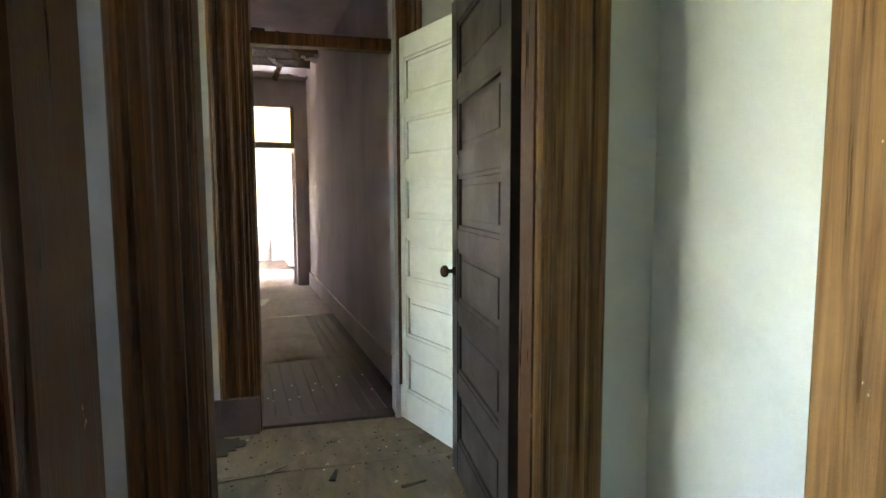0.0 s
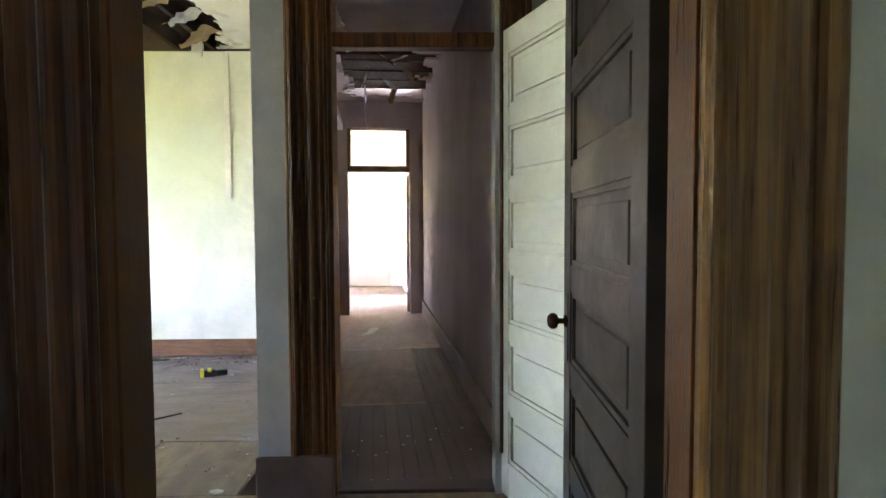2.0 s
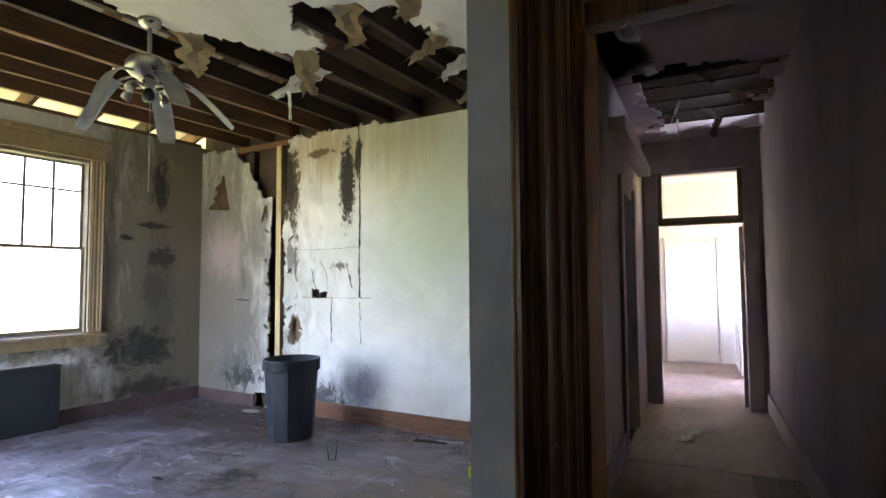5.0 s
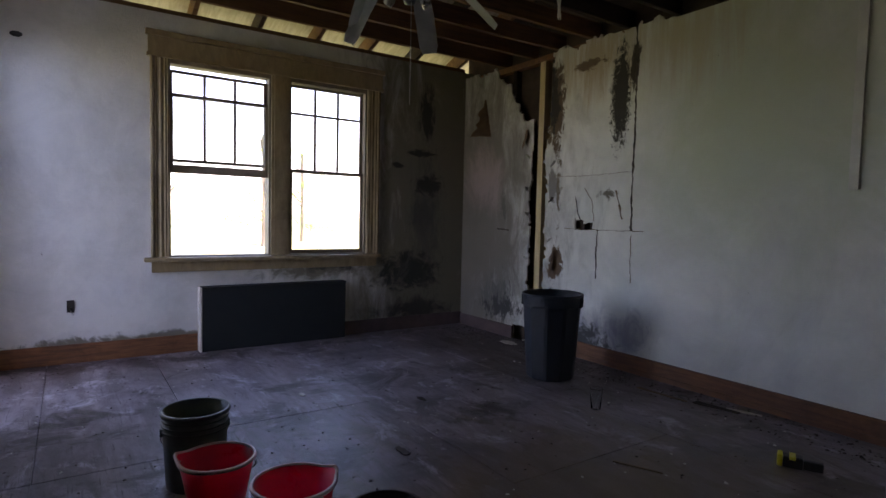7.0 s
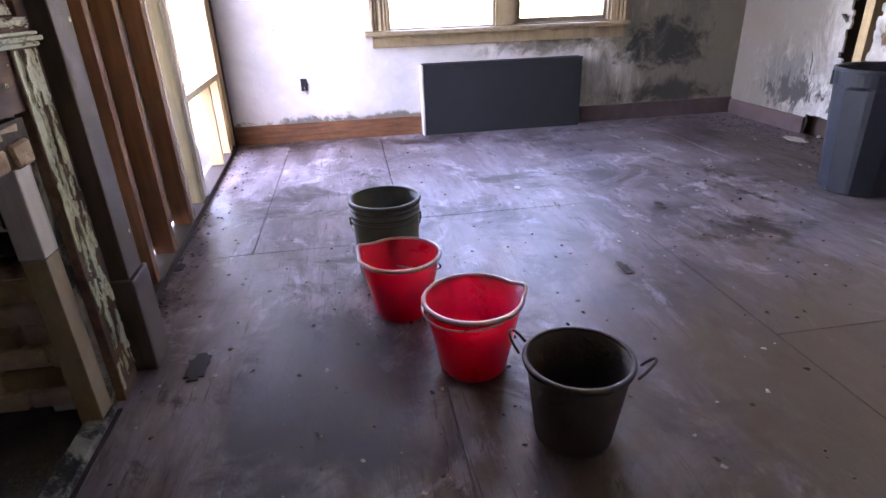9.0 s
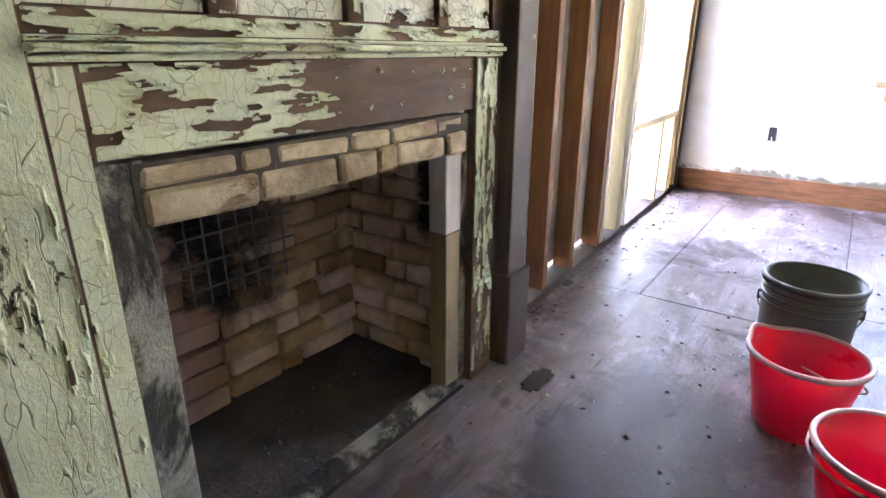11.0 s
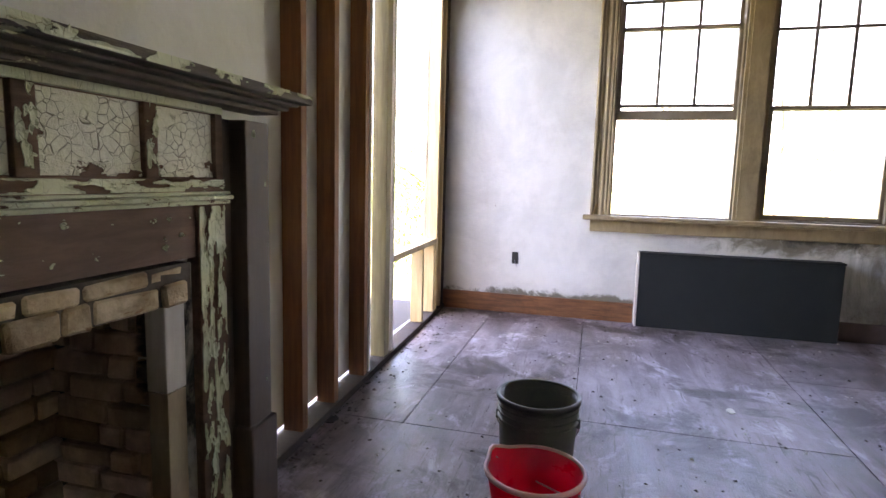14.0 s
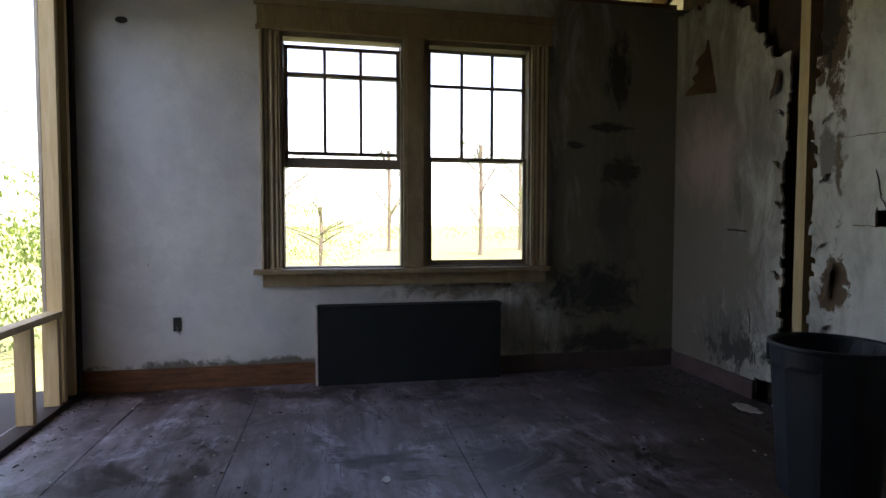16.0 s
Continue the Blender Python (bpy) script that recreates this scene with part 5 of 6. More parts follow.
for k in range(7):
    part("bar", tube_bm([(-0.17 + k * 0.052, 0.0, -0.02), (-0.17 + k * 0.052, -0.004, 0.36)], 0.0035, 6), m_grid, grate)
for k in range(5):
    part("bar", tube_bm([(-0.20, 0.006, 0.03 + k * 0.075), (0.17, 0.006, 0.03 + k * 0.075)], 0.0035, 6), m_grid, grate)

tagged(part("wall_patch", ragged_bm(lambda u, v, w: (u, 2.214 + w, v), -1.28, -0.92, 1.50, 1.72, 0.02,
    lambda u, v: ((u + 1.1) / 0.17) ** 2 + ((v - 1.60) / 0.09) ** 2 < 1 + 0.5 * noise.noise((u * 9, v * 9, 1)), 0.006), m_paper), "stained yellow torn patch above the mantel", "patch")


# ---- buckets and bin ----
def bail(parent, r, z, swing, mat, side_turn):
    """A wire handle lying over at an angle."""
    pts = []
    for k in range(13):
        a = math.pi * k / 12
        p = Vector((r * math.cos(a), r * math.sin(a) * math.cos(radians(swing)), r * math.sin(a) * math.sin(radians(swing))))
        pts.append(Matrix.Rotation(radians(side_turn), 3, "Z") @ p + Vector((0, 0, z)))
    part("handle", tube_bm(pts, 0.0035, 6), mat, parent, "wire bucket handle")

def pail(name, place, r0, r1, h, mat, label, rim=None, rim_mat=None, spout=None, group="buckets on the floor", wall=0.004):
    p = thing(name, place, label, "bucket", group)
    prof = [(0.001, 0.0), (r0 - 0.006, 0.0), (r0, 0.008), (r0 + (r1 - r0) * 0.5, h * 0.5), (r1, h), (r1 - wall, h), (r0 + (r1 - r0) * 0.5 - wall, h * 0.5), (r0 - wall, 0.014), (0.001, 0.012)]
    segs = 44
    def pull(bm):
        if spout is None:
            return bm
        for v in bm.verts:
            a = (math.degrees(math.atan2(v.co.y, v.co.x)) - spout + 180) % 360 - 180
            f = max(0.0, 1 - abs(a) / 22) * max(0.0, (v.co.z / h - 0.72) / 0.28)
            v.co.x += math.cos(radians(spout)) * 0.024 * f
            v.co.y += math.sin(radians(spout)) * 0.024 * f
            v.co.z += 0.012 * f
        return bm
    bm = lathe_bm(prof, segs)
    part("body", pull(bm), mat, p, "", True)
    if rim:
        rr = lathe_bm([(r1 - 0.001, h - rim), (r1 + 0.007, h - rim), (r1 + 0.009, h - 0.004), (r1 + 0.006, h + 0.003), (r1 - wall, h + 0.003), (r1 - wall - 0.001, h - 0.004)], segs)
        part("rim", pull(rr), rim_mat or mat, p, "", True)
    return p

grey = pail("bucket", (-2.54, 3.135, 0), 0.128, 0.145, 0.358, m_bucket, "dark grey-green five gallon plastic bucket on the floor", 0.016)
for z in (0.275, 0.30, 0.325):
    part("rib", lathe_bm([(0.139, z - 0.004), (0.148, z - 0.003), (0.148, z + 0.003), (0.139, z + 0.004)], 40), m_bucket, grey, "", True)
for s in (-1, 1):
    part("handle_lug", box(-0.012, 0.012, 0.141 * s - 0.012, 0.141 * s + 0.012, 0.25, 0.285, 0.004), m_bucket, grey)
bail(grey, 0.152, 0.268, -72, m_wire, 90)
red1 = pail("bucket", (-2.208, 3.162, 0), 0.105, 0.150, 0.245, m_red, "red plastic bucket with a pouring spout on the floor", 0.010, m_rim, 240)
bail(red1, 0.158, 0.225, -40, m_wire, 60)
red2 = pail("bucket", (-1.805, 3.358, 0), 0.108, 0.155, 0.255, m_red, "red plastic bucket with pale rim and wire handle", 0.010, m_rim, 95)
bail(red2, 0.164, 0.243, -8, m_wire, 200)
pail_d = pail("metal_pail", (-1.432, 3.56, 0), 0.104, 0.138, 0.255, m_rust, "dark rusty metal pail with two looped lugs", 0.012)
for s in (-1, 1):
    a = radians(57)
    c = Vector((math.cos(a), math.sin(a), 0)) * 0.152 * s
    n = Vector((-math.sin(a), math.cos(a), 0))
    out = Vector((math.cos(a), math.sin(a), 0)) * s
    pts = [c + n * 0.03 * math.cos(math.pi * k / 8) + out * 0.035 * math.sin(math.pi * k / 8) + Vector((0, 0, 0.247 + 0.045 * math.sin(math.pi * k / 8))) for k in range(9)]
    part("lug", tube_bm(pts, 0.004, 6), m_rust, pail_d)

binn = thing("waste_bin", (-3.03, 5.92, 0), "large grey-blue plastic waste bin catching roof water", "bin")
bm = lathe_bm([(0.001, 0.0), (0.180, 0.0), (0.190, 0.012), (0.212, 0.35), (0.228, 0.58), (0.234, 0.60), (0.240, 0.675), (0.236, 0.675), (0.224, 0.58), (0.186, 0.02), (0.001, 0.016)], 48)
for v in bm.verts:
    a = math.atan2(v.co.y, v.co.x)
    k = (math.cos(math.pi / 10) / math.cos((a + math.pi / 10) % (math.pi / 5) - math.pi / 10) * 1.025 if v.co.z < 0.59 else 1.0)
    v.co.x *= k
    v.co.y *= k
part("body", bm, m_bin, binn)
part("rim", lathe_bm([(0.238, 0.668), (0.246, 0.669), (0.249, 0.678), (0.246, 0.687), (0.238, 0.689), (0.232, 0.680)], 48), m_bin, binn, "", True)
for s in (0, 180):
    part("handle", box(0.215, 0.243, -0.055, 0.055, 0.585, 0.605, 0.006, Matrix.Rotation(radians(s + 215), 4, "Z")), m_bin, binn)
    part("handle_side", box(0.212, 0.242, -0.060, -0.048, 0.585, 0.668, 0.004, Matrix.Rotation(radians(s + 215), 4, "Z")), m_bin, binn)
    part("handle_side", box(0.212, 0.242, 0.048, 0.060, 0.585, 0.668, 0.004, Matrix.Rotation(radians(s + 215), 4, "Z")), m_bin, binn)

m_clear = bpy.data.materials.new("clear_plastic")
m_clear.use_nodes = True
cb = m_clear.node_tree.nodes["Principled BSDF"]
cb.inputs["Base Color"].default_value, cb.inputs["Roughness"].default_value = (0.95, 0.96, 0.97, 1), 0.08
cb.inputs["Transmission Weight"].default_value, cb.inputs["IOR"].default_value = 1.0, 1.12
cup = thing("plastic_cup", (-2.285, 5.62, 0), "clear plastic cup standing on the dirty floor", "cup")
part("body", lathe_bm([(0.001, 0.002), (0.030, 0.0), (0.033, 0.004), (0.043, 0.14), (0.046, 0.143), (0.0435, 0.145), (0.041, 0.14), (0.031, 0.006), (0.001, 0.005)], 24), m_clear, cup, "", True)

tool = thing("tape_measure_tool", (-1.10, 5.845, 0), "black and yellow cordless tool lying on the floor", "tool", "", 25)
part("body", box(-0.08, 0.015, -0.036, 0.036, 0.0, 0.06, 0.012), m_black, tool)
part("yellow_shell", box(-0.105, -0.078, -0.038, 0.038, 0.0, 0.066, 0.011), m_yellow, tool, "bright yellow shell")
part("grip", box(0.013, 0.105, -0.022, 0.022, 0.0, 0.048, 0.010), m_black, tool)
part("yellow_stripe", box(-0.05, -0.02, -0.038, 0.038, 0.045, 0.063, 0.004), m_yellow, tool, "yellow stripe")


# ---- ceiling fan with water-drooped blades ----
fan = thing("ceiling_fan", (-2.42, 4.18, 2.90), "old ceiling fan with drooping warped white blades", "ceiling fan")
part("canopy", lathe_bm([(0.001, 0.0), (0.065, 0.0), (0.06, -0.03), (0.02, -0.05), (0.001, -0.05)], 24), m_chrome, fan, "", True)
part("rod", lathe_bm([(0.012, -0.04), (0.012, -0.22)], 12), m_blade, fan)
part("motor", lathe_bm([(0.012, -0.21), (0.05, -0.215), (0.105, -0.24), (0.125, -0.27), (0.125, -0.31), (0.10, -0.335), (0.06, -0.35), (0.055, -0.39), (0.03, -0.41), (0.001, -0.415)], 32), m_chrome, fan, "tarnished metal motor housing", True)
part("switch_cap", lathe_bm([(0.001, -0.49), (0.028, -0.485), (0.036, -0.46), (0.03, -0.43), (0.02, -0.41)], 20), m_black, fan, "dark round switch cap", True)
for k, (az, droop) in enumerate(((205, 58), (277, 74), (349, 50), (61, 45), (133, 55))):
    a = radians(az)
    out = Vector((math.cos(a), math.sin(a), 0))
    n = Vector((-math.sin(a), math.cos(a), 0))
    arm = part("blade_arm", tube_bm([out * 0.10 + Vector((0, 0, -0.33)), out * 0.17 + Vector((0, 0, -0.345)), out * 0.22 + Vector((0, 0, -0.37))], 0.008, 8), m_chrome, fan)
    bm = bmesh.new()
    prev, p, ang = None, out * 0.19 + Vector((0, 0, -0.355)), radians(8)
    for s in range(9):
        w = 0.048 + 0.010 * min(1, s / 3) - (0.014 if s == 8 else 0)
        row = [bm.verts.new(p + n * w * q) for q in (-1, -0.3, 0.3, 1)]
        if prev:
            for q in range(3):
                bm.faces.new([prev[q], prev[q + 1], row[q + 1], row[q]])
        prev = row
        ang += (radians(droop) - ang) * 0.45
        p = p + (out * math.cos(ang) + Vector((0, 0, -math.sin(ang)))) * 0.046
    bmesh.ops.solidify(bm, geom=bm.faces[:], thickness=0.006)
    part("blade", bm, m_blade, arm, "warped faded white blade", True)
for az in (20, 110, 200, 290):
    a = radians(az)
    out = Vector((math.cos(a), math.sin(a), 0))
    larm = part("lamp_arm", tube_bm([out * 0.05 + Vector((0, 0, -0.40)), out * 0.10 + Vector((0, 0, -0.40)), out * 0.13 + Vector((0, 0, -0.43))], 0.009, 8), m_chrome, fan)
    part("lamp_socket", lathe_bm([(0.001, 0.0), (0.022, 0.0), (0.028, 0.03), (0.026, 0.055), (0.001, 0.05)], 16,
         Matrix.Translation(out * 0.12 + Vector((0, 0, -0.42))) @ Vector((out.x * 0.7, out.y * 0.7, -0.7)).to_track_quat("Z", "Y").to_matrix().to_4x4()), m_chrome, larm, "", True)
part("pull_chain", tube_bm([(0.02, 0, -0.47), (0.022, 0, -0.8), (0.02, 0, -1.02)], 0.002, 5), m_wire, fan, "thin pull chain")


# ---- hall and far room things ----
for v in (2.95, 3.35, 3.75, 4.15, 4.55):
    j = part("hall_joist", box(HL, HR, -0.022, 0.022, 2.96, 3.10, 0.004), m_joist_dk)
    j.matrix_world = HALL @ Matrix.Translation((0, v, 0))
    tagged(j, "blackened joist above the broken hall ceiling", "joist", "hall joists")
rh = random.Random(3)
for k in range(7):
    u, v = rh.uniform(-0.4, 0.3), rh.uniform(2.9, 4.6)
    p0, p1 = HALL @ Vector((u, v, 2.97)), HALL @ Vector((u + rh.uniform(-0.3, 0.3), v + rh.uniform(-0.2, 0.2), 2.72 + rh.uniform(0, 0.15)))
    flap("torn_board_flap", p0, p1, rh.uniform(0.06, 0.16), 0.02, m_brown_paper if k % 3 else m_wall_hall, "torn board strip hanging from the hall ceiling", 60 + k)
tagged(part("hanging_cable", tube_bm([HALL @ Vector((-0.28, 4.4, 2.95)), HALL @ Vector((-0.27, 4.4, 2.6)), HALL @ Vector((-0.25, 4.42, 2.45))], 0.012, 8), m_wall_hall), "cable hanging from the hall ceiling", "cable")
tagged(part("hall_ledge", box(HL, HL + 0.12, 2.6, 4.7, 2.45, 2.55, 0.01, HALL), m_wall_hall), "broken ledge along the hall wall", "ledge")
papers = part("fallen_paper", ragged_bm(lambda u, v, w: HALL @ Vector((u, v, 0.006 + w)), -0.36, -0.12, 3.55, 4.0, 0.03,
      lambda u, v: abs(u + 0.24 - 0.25 * (v - 3.77)) < 0.05 + 0.02 * noise.noise((u * 20, v * 20, 0)), 0.004, 0.5, lambda u, v: 0.03 * abs(v - 3.77)), m_chip)
tagged(papers, "crumpled pale paper lying on the hall floor", "paper")
fd = thing("white_panel", tuple(HALL @ Vector((-0.28, 8.55, 0))), "plain white door against the bright far wall", "door", "", 6)
part("leaf", box(-0.38, 0.38, -0.03, 0.03, 0.02, 1.98, 0.004), m_room_white, fd)
part("frame", box(-0.46, -0.40, -0.02, 0.045, 0.0, 2.06, 0.004), m_wall_hall, fd)
part("frame", box(0.40, 0.46, -0.02, 0.045, 0.0, 2.06, 0.004), m_room_white, fd)
cabinet = thing("low_cabinet", tuple(HALL @ Vector((0.62, 7.6, 0))), "low white cabinet in the bright far room", "cabinet", "", 6)
part("body", box(-0.28, 0.28, -0.5, 0.5, 0.05, 0.80, 0.006), m_room_white, cabinet)
part("top", box(-0.30, 0.30, -0.52, 0.52, 0.80, 0.84, 0.006), m_room_white, cabinet)
part("door", box(-0.295, -0.28, -0.46, 0.46, 0.08, 0.76, 0.004), m_room_white, cabinet)
fleaf = thing("far_door", tuple(HALL @ Vector((0.285, HEND + 0.10, 0))), "grey painted door opened into the far room", "door", "", 6 + 84)
part("leaf", box(0.0, 0.78, -0.02, 0.02, 0.01, 1.92, 0.004), m_wall_hall, fleaf)
part("hinge", box(-0.012, 0.02, -0.028, -0.018, 1.55, 1.65, 0.002), m_iron, fleaf)


# ---- debris on the floors ----
def splinter(x, y, length, turn, w=0.018, mat=m_splinter, label="splintered wood strip lying on the floor"):
    b = box(-length / 2, length / 2, -w / 2, w / 2, 0.0, 0.008, 0.002)
    for v in b.verts:
        v.co.y += 0.012 * math.sin(v.co.x * 12)
        if v.co.x > length * 0.4:
            v.co.y *= 0.4
    s = part("wood_splinter", b, mat)
    s.matrix_world = pose(x, y, 0.001, 0, 0, turn)
    return tagged(s, label, "debris", "wood scraps on the floor")

for a in ((0.24, 3.23, 0.32, 4), (0.36, 3.27, 0.12, 30), (0.956, 2.99, 0.12, 10, 0.02, m_debris, "dark scrap lying on the floor"), (1.15, 3.43, 0.16, 8, 0.05), (1.02, 3.58, 0.09, -20, 0.03), (1.10, 3.52, 0.07, 50, 0.04),
          (-1.55, 5.1, 0.25, 20), (-1.06, 4.82, 0.28, 38, 0.02, m_debris, "dark scrap lying on the floor"), (-1.87, 6.38, 0.30, 5, 0.07, m_debris, "dark flattened scrap beside the wall"),
          (-1.72, 6.45, 0.22, 15, 0.05, m_chip, "pale scrap beside the baseboard"), (0.62, 3.15, 0.10, 70, 0.03, m_debris, "dark scrap lying on the floor"), (-2.25, 6.3, 0.4, 2, 0.03)):
    splinter(*a)

def scrap(name, x, y, r, mat, label, seed, squash=0.5):
    ob = part(name, ragged_bm(lambda u, v, w: (x + u, y + v, 0.0015 + w), -r * 1.6, r * 1.6, -r * 1.6, r * 1.6, r / 5,
        lambda u, v: (u / r) ** 2 + (v / (r * squash)) ** 2 < 1 + 0.9 * noise.noise((u * 16 + seed, v * 16, seed)), 0.004, 0.6), mat)
    return tagged(ob, label, "debris", "flat scraps on the floor")
scrap("black_scrap", -1.967, 2.437, 0.085, m_black, "black torn scrap lying on the plywood", 3.0, 0.38)
scrap("black_scrap", -2.81, 2.165, 0.045, m_black, "small black scrap beside the sole plate", 5.0, 0.6)
scrap("black_scrap", -1.25, 2.75, 0.05, m_debris, "dark scrap lying on the plywood", 7.0, 0.5)
scrap("black_scrap", -2.35, 4.15, 0.06, m_debris, "dark scrap lying on the plywood", 9.0, 0.4)
scrap("black_scrap", -3.05, 4.7, 0.05, m_debris, "dark scrap lying on the plywood", 11.0, 0.4)
scrap("pale_scrap", -0.30, 3.80, 0.035, m_chip, "small white paper scrap on the floor", 2.0, 0.6)
scrap("pale_scrap", -3.55, 4.01, 0.035, m_chip, "small white paper scrap on the floor", 4.0, 0.6)
scrap("pale_scrap", 0.66, 2.85, 0.03, m_chip, "small white paper scrap on the floor", 6.0, 0.6)
scrap("bucket_lid_scrap", -4.15, 6.42, 0.10, m_chip, "pale flat scrap beside the torn wall", 8.0, 0.6)
scrap("torn_floor_edge", 0.0, 3.60, 0.20, m_subfloor, "dark broken floor edge at the wall end", 12.0, 0.5)
scrap("torn_floor_edge", -0.12, 3.42, 0.12, m_subfloor, "dark broken floor edge at the wall end", 13.0, 0.6)

def crumbs(name, count, area, mat, label, seed, big=0.012):
    rnd = random.Random(seed)
    verts, faces = [], []
    for k in range(count):
        x, y = rnd.uniform(area[0], area[1]), rnd.uniform(area[2], area[3])
        if area[4]:
            y = area[2] + (y - area[2]) * rnd.random() ** 1.5
        s, n = big * rnd.uniform(0.25, 1) ** 2 + 0.002, len(verts)
        q = Matrix.Rotation(rnd.uniform(0, 6.28), 3, "Z")
        h = s * rnd.uniform(0.3, 0.9)
        for v in ((-s, -s * 0.6, 0), (s * 0.9, -s * 0.5, 0), (s * 0.7, s * 0.8, 0), (-s * 0.8, s * 0.5, 0), (rnd.uniform(-0.3, 0.3) * s, 0, h)):
            p = q @ Vector(v)
            verts.append((x + p.x, y + p.y, 0.001 + p.z))
        faces += [(n, n + 1, n + 4), (n + 1, n + 2, n + 4), (n + 2, n + 3, n + 4), (n + 3, n, n + 4), (n + 3, n + 2, n + 1, n)]
    me = bpy.data.meshes.new(name)
    me.from_pydata(verts, [], faces)
    me.materials.append(mat)
    return tagged(new(name, me), label, "debris", "", "stuff")
crumbs("floor_crumbs", 700, (-5.2, -0.3, 2.1, 6.5, False), m_debris, "dark crumbs and dirt strewn over the plywood", 1, 0.009)
crumbs("floor_chips", 260, (-5.2, -0.3, 2.1, 6.5, False), m_chip, "pale plaster chips strewn over the plywood", 2, 0.009)
crumbs("wall_foot_dirt", 900, (-5.1, -2.1, 2.03, 2.35, True), m_debris, "dirt heaped along the open stud wall", 3, 0.010)
crumbs("north_foot_dirt", 700, (-5.1, -0.5, 6.2, 6.57, False), m_debris, "dirt and plaster along the torn wall", 5, 0.012)
crumbs("passage_crumbs", 500, (-0.3, 1.5, 2.2, 3.7, False), m_debris, "dark crumbs strewn over the doorway floor", 6, 0.008)
crumbs("passage_chips", 160, (-0.5, 1.4, 2.4, 4.6, False), m_chip, "pale chips strewn over the doorway floor", 7, 0.010)
crumbs("hearth_ash", 900, (-1.78, -0.81, 1.78, 2.21, False), m_hearth, "ash and soot crumbs on the hearth", 8, 0.02)


# ---- outdoors ----
setting("ground", box(-400, 400, -400, 400, -0.75, -0.65), m_grass, "sunlit overgrown grass round the house", "ground")

def tree(name, place, height, spread, clumps, seed, label):
    """A tapered trunk with limbs and a crown of many small leaf blades in uneven clumps."""
    rnd = random.Random(seed)
    t = thing(name, place, label, "tree" if height > 3 else "bush", "trees and bushes outside")
    bm = tube_bm([(0, 0, 0), (0.05, 0.02, height * 0.3), (-0.06, 0.05, height * 0.6), (0.02, 0, height * 0.9)], 0.05 + 0.012 * height, 8)
    for k in range(7):
        a, z = rnd.uniform(0, 6.28), height * rnd.uniform(0.25, 0.8)
        e = Vector((math.cos(a), math.sin(a), 0)) * spread * rnd.uniform(0.4, 0.8)
        limb = tube_bm([(0, 0, z), e * 0.5 + Vector((0, 0, z + 0.1 * height)), e + Vector((0, 0, z + 0.18 * height))], 0.02 + 0.004 * height, 6)
        me = bpy.data.meshes.new("limb")
        limb.to_mesh(me)
        limb.free()
        bm.from_mesh(me)
        bpy.data.meshes.remove(me)
    part("trunk", bm, m_bark, t)
    verts, faces = [], []
    for c in range(clumps):
        a, r, z = rnd.uniform(0, 6.28), spread * math.sqrt(rnd.random()), height * (0.12 + 0.9 * rnd.random())
        k = 0.55 + 0.45 * math.sin(3.14 * min(1, z / height))
        centre = Vector((math.cos(a) * r * k, math.sin(a) * r * k, z))
        size = rnd.uniform(0.18, 0.42) * (0.6 + 0.1 * height)
        for leaf in range(64):
            p = centre + Vector((rnd.gauss(0, size), rnd.gauss(0, size), rnd.gauss(0, size * 0.7)))
            q = Euler((rnd.uniform(0, 6.28), rnd.uniform(0, 6.28), 0)).to_matrix()
            s = rnd.uniform(0.03, 0.07) * (0.7 + 0.05 * height)
            n = len(verts)
            verts += [p + q @ Vector(v) for v in ((-s, 0, 0), (0, -s * 0.5, s * 0.1), (s, 0, 0), (0, s * 0.5, s * 0.1))]
            faces.append((n, n + 1, n + 2, n + 3))
    me = bpy.data.meshes.new("crown")
    me.from_pydata(verts, [], faces)
    me.materials.append(m_leaf)
    new("crown", me).parent = t
    return t

rt = random.Random(4)
for k in range(8):
    tree("tree", (-30 - rt.uniform(0, 10), -14 + 5.2 * k + rt.uniform(-0.8, 0.8), -0.65), rt.uniform(5, 8), rt.uniform(1.6, 2.6), 60, k, "leafy green tree standing outside the window")
for k in range(7):
    tree("bush", (-7.5 - rt.uniform(0, 8), -5.5 - rt.uniform(0, 5), -0.65), rt.uniform(1.8, 4.2), rt.uniform(1.0, 1.8), 40, 20 + k, "leafy green bush outside the stud wall")

for k, (x, y, h, w) in enumerate(((-9.2, -1.4, 2.6, 1.3), (-10.8, 0.2, 2.6, 1.4), (-24.0, 3.2, 2.8, 2.2))):
    tree("bush", (x, y, -0.65), h, w, 60, 60 + k, "bright leafy bush growing outside the house")


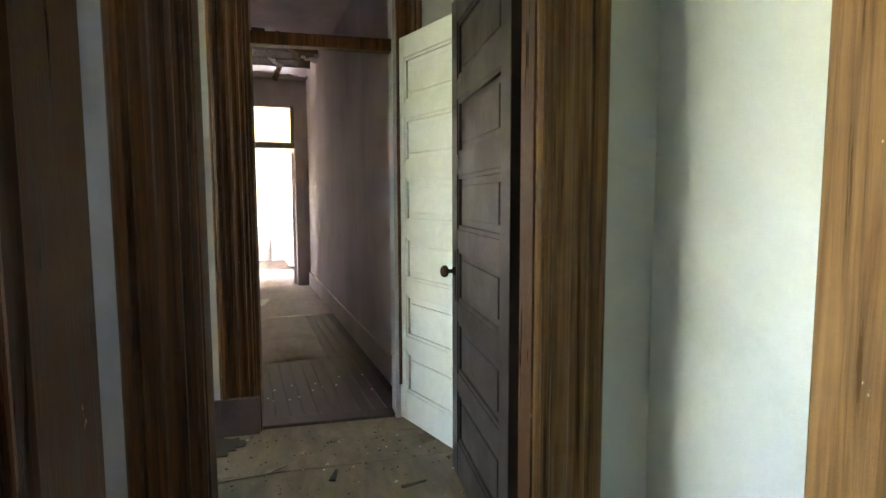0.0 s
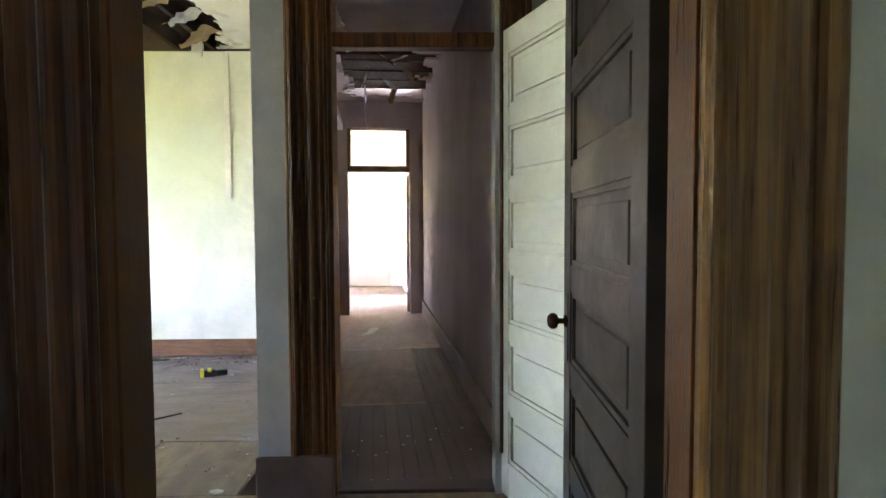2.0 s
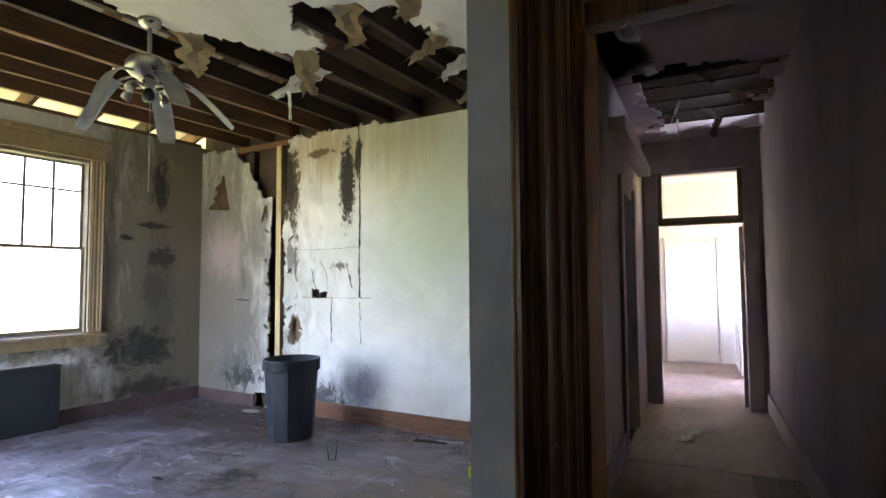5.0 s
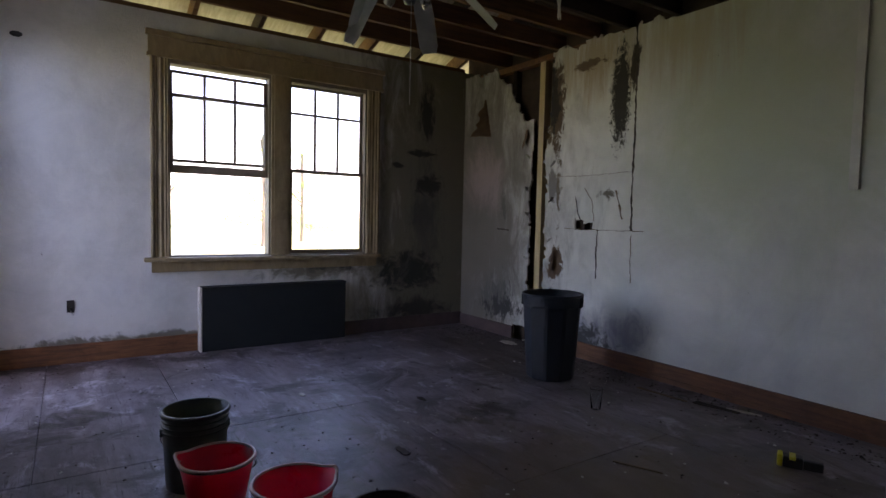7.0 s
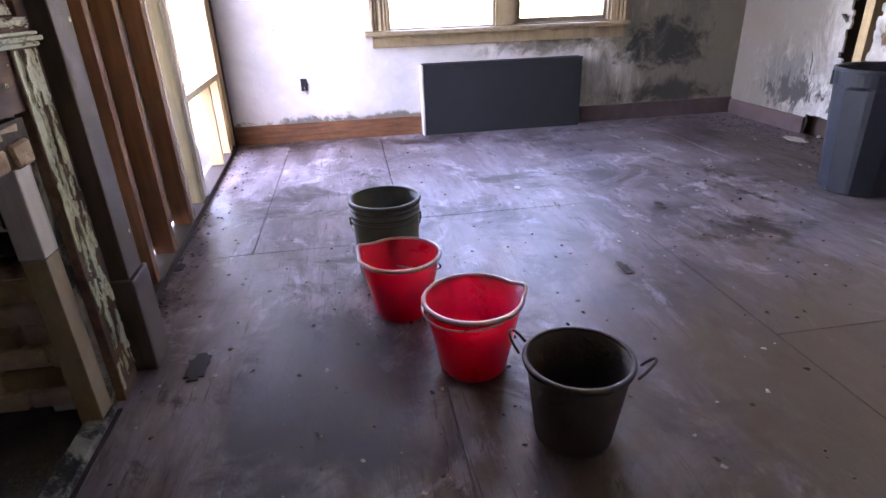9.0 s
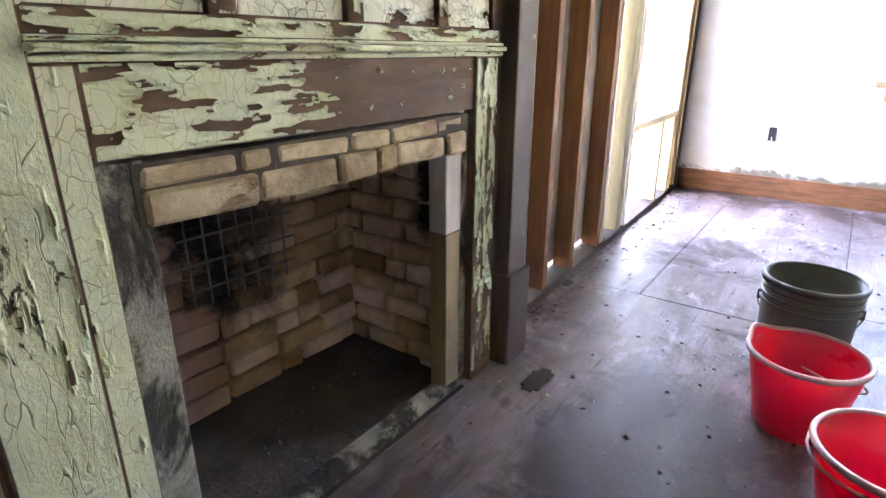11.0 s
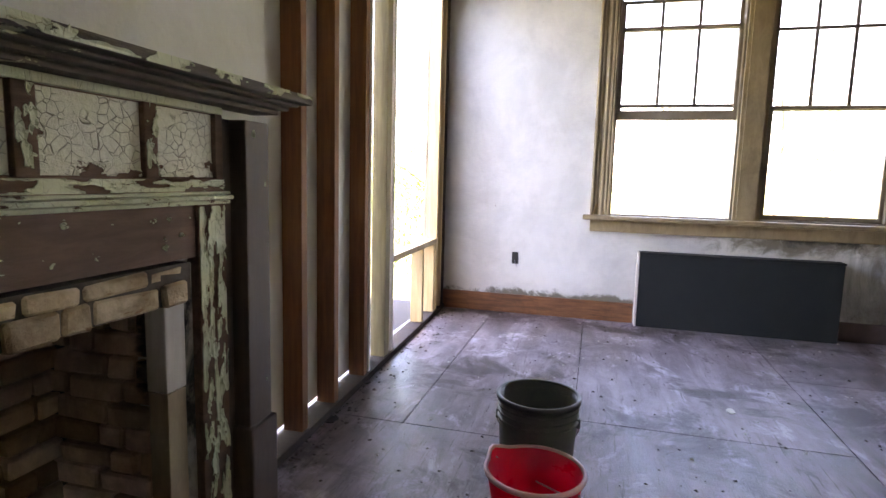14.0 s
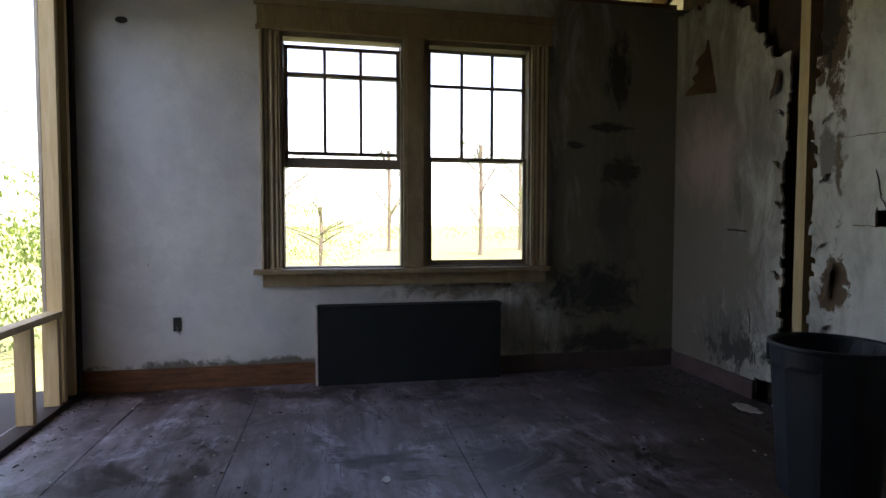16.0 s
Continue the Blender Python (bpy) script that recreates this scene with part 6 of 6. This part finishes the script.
# ---- floor pieces ----
floor_base = bpy.data.objects["floor"]
def sheet(x0, x1, y0, y1, mat, z=0.0, m=None, nm="plywood_sheet"):
    cx, cy = (x0 + x1) / 2, (y0 + y1) / 2
    ob = part(nm, box(x0 - cx + 0.002, x1 - cx - 0.002, y0 - cy + 0.002, y1 - cy - 0.002, -0.02, 0, 0.0015), mat, floor_base)
    ob.matrix_world = (m or Matrix()) @ Matrix.Translation((cx, cy, z))
    return ob

rows = ((SY - 0.12, 3.25, (-5.28, -2.90, -0.50)), (3.25, 4.43, (-5.28, -3.19, -0.85)), (4.43, 5.64, (-5.28, -4.15, -1.75)), (5.64, 6.62, (-5.28, -2.95, -0.55)))
for k, (y0, y1, cuts) in enumerate(rows):
    xs = (*cuts, 1.55 if k == 0 else (-0.2, -0.24, -0.36)[k - 1])
    for a, b in zip(xs, xs[1:]):
        if a >= -0.9:
            if k == 0:
                sheet(a, 1.55, y0 + 0.02, y1, m_ply_y, -0.001)
            elif k == 1:
                sheet(a, 1.55, y0, COL_Y + 0.02, m_ply_y, -0.001)
                sheet(a, -0.2, COL_Y + 0.02, y1, m_ply_y, -0.001)
            else:
                sheet(a, b, y0, y1, m_ply_y, -0.001)
        else:
            for c, e in ((y0, 2.49), (2.49, y1)) if k == 0 and a < -5 else ((y0, y1),):
                sheet(a, b, c, e, m_ply, 0.0005 * (k % 2))
for k in range(15):
    u = HL + 0.005 + k * 0.079
    sheet(u, u + 0.079, 0.0, 1.21, m_plank, -0.004, HALL, "floor_plank")
sheet(HL, 0.17, 1.21, 2.92, m_hall_ply, 0.0, HALL)
for k in range(4):
    u = 0.17 + k * 0.079
    sheet(u, u + 0.079, 1.21, 2.92, m_plank, -0.004, HALL, "floor_plank")
sheet(HL, HR, 2.92, HEND + 0.2, m_hall_ply, 0.001, HALL)
sheet(-2.0, 1.9, HEND + 0.2, 8.6, m_hall_ply, 0.0, HALL)
sheet(-1.6, 3.0, -2.2, 1.06, m_ply, 0.0)
sheet(-0.56, 1.4, 1.06, SY - 0.10, m_ply_y, -0.001)
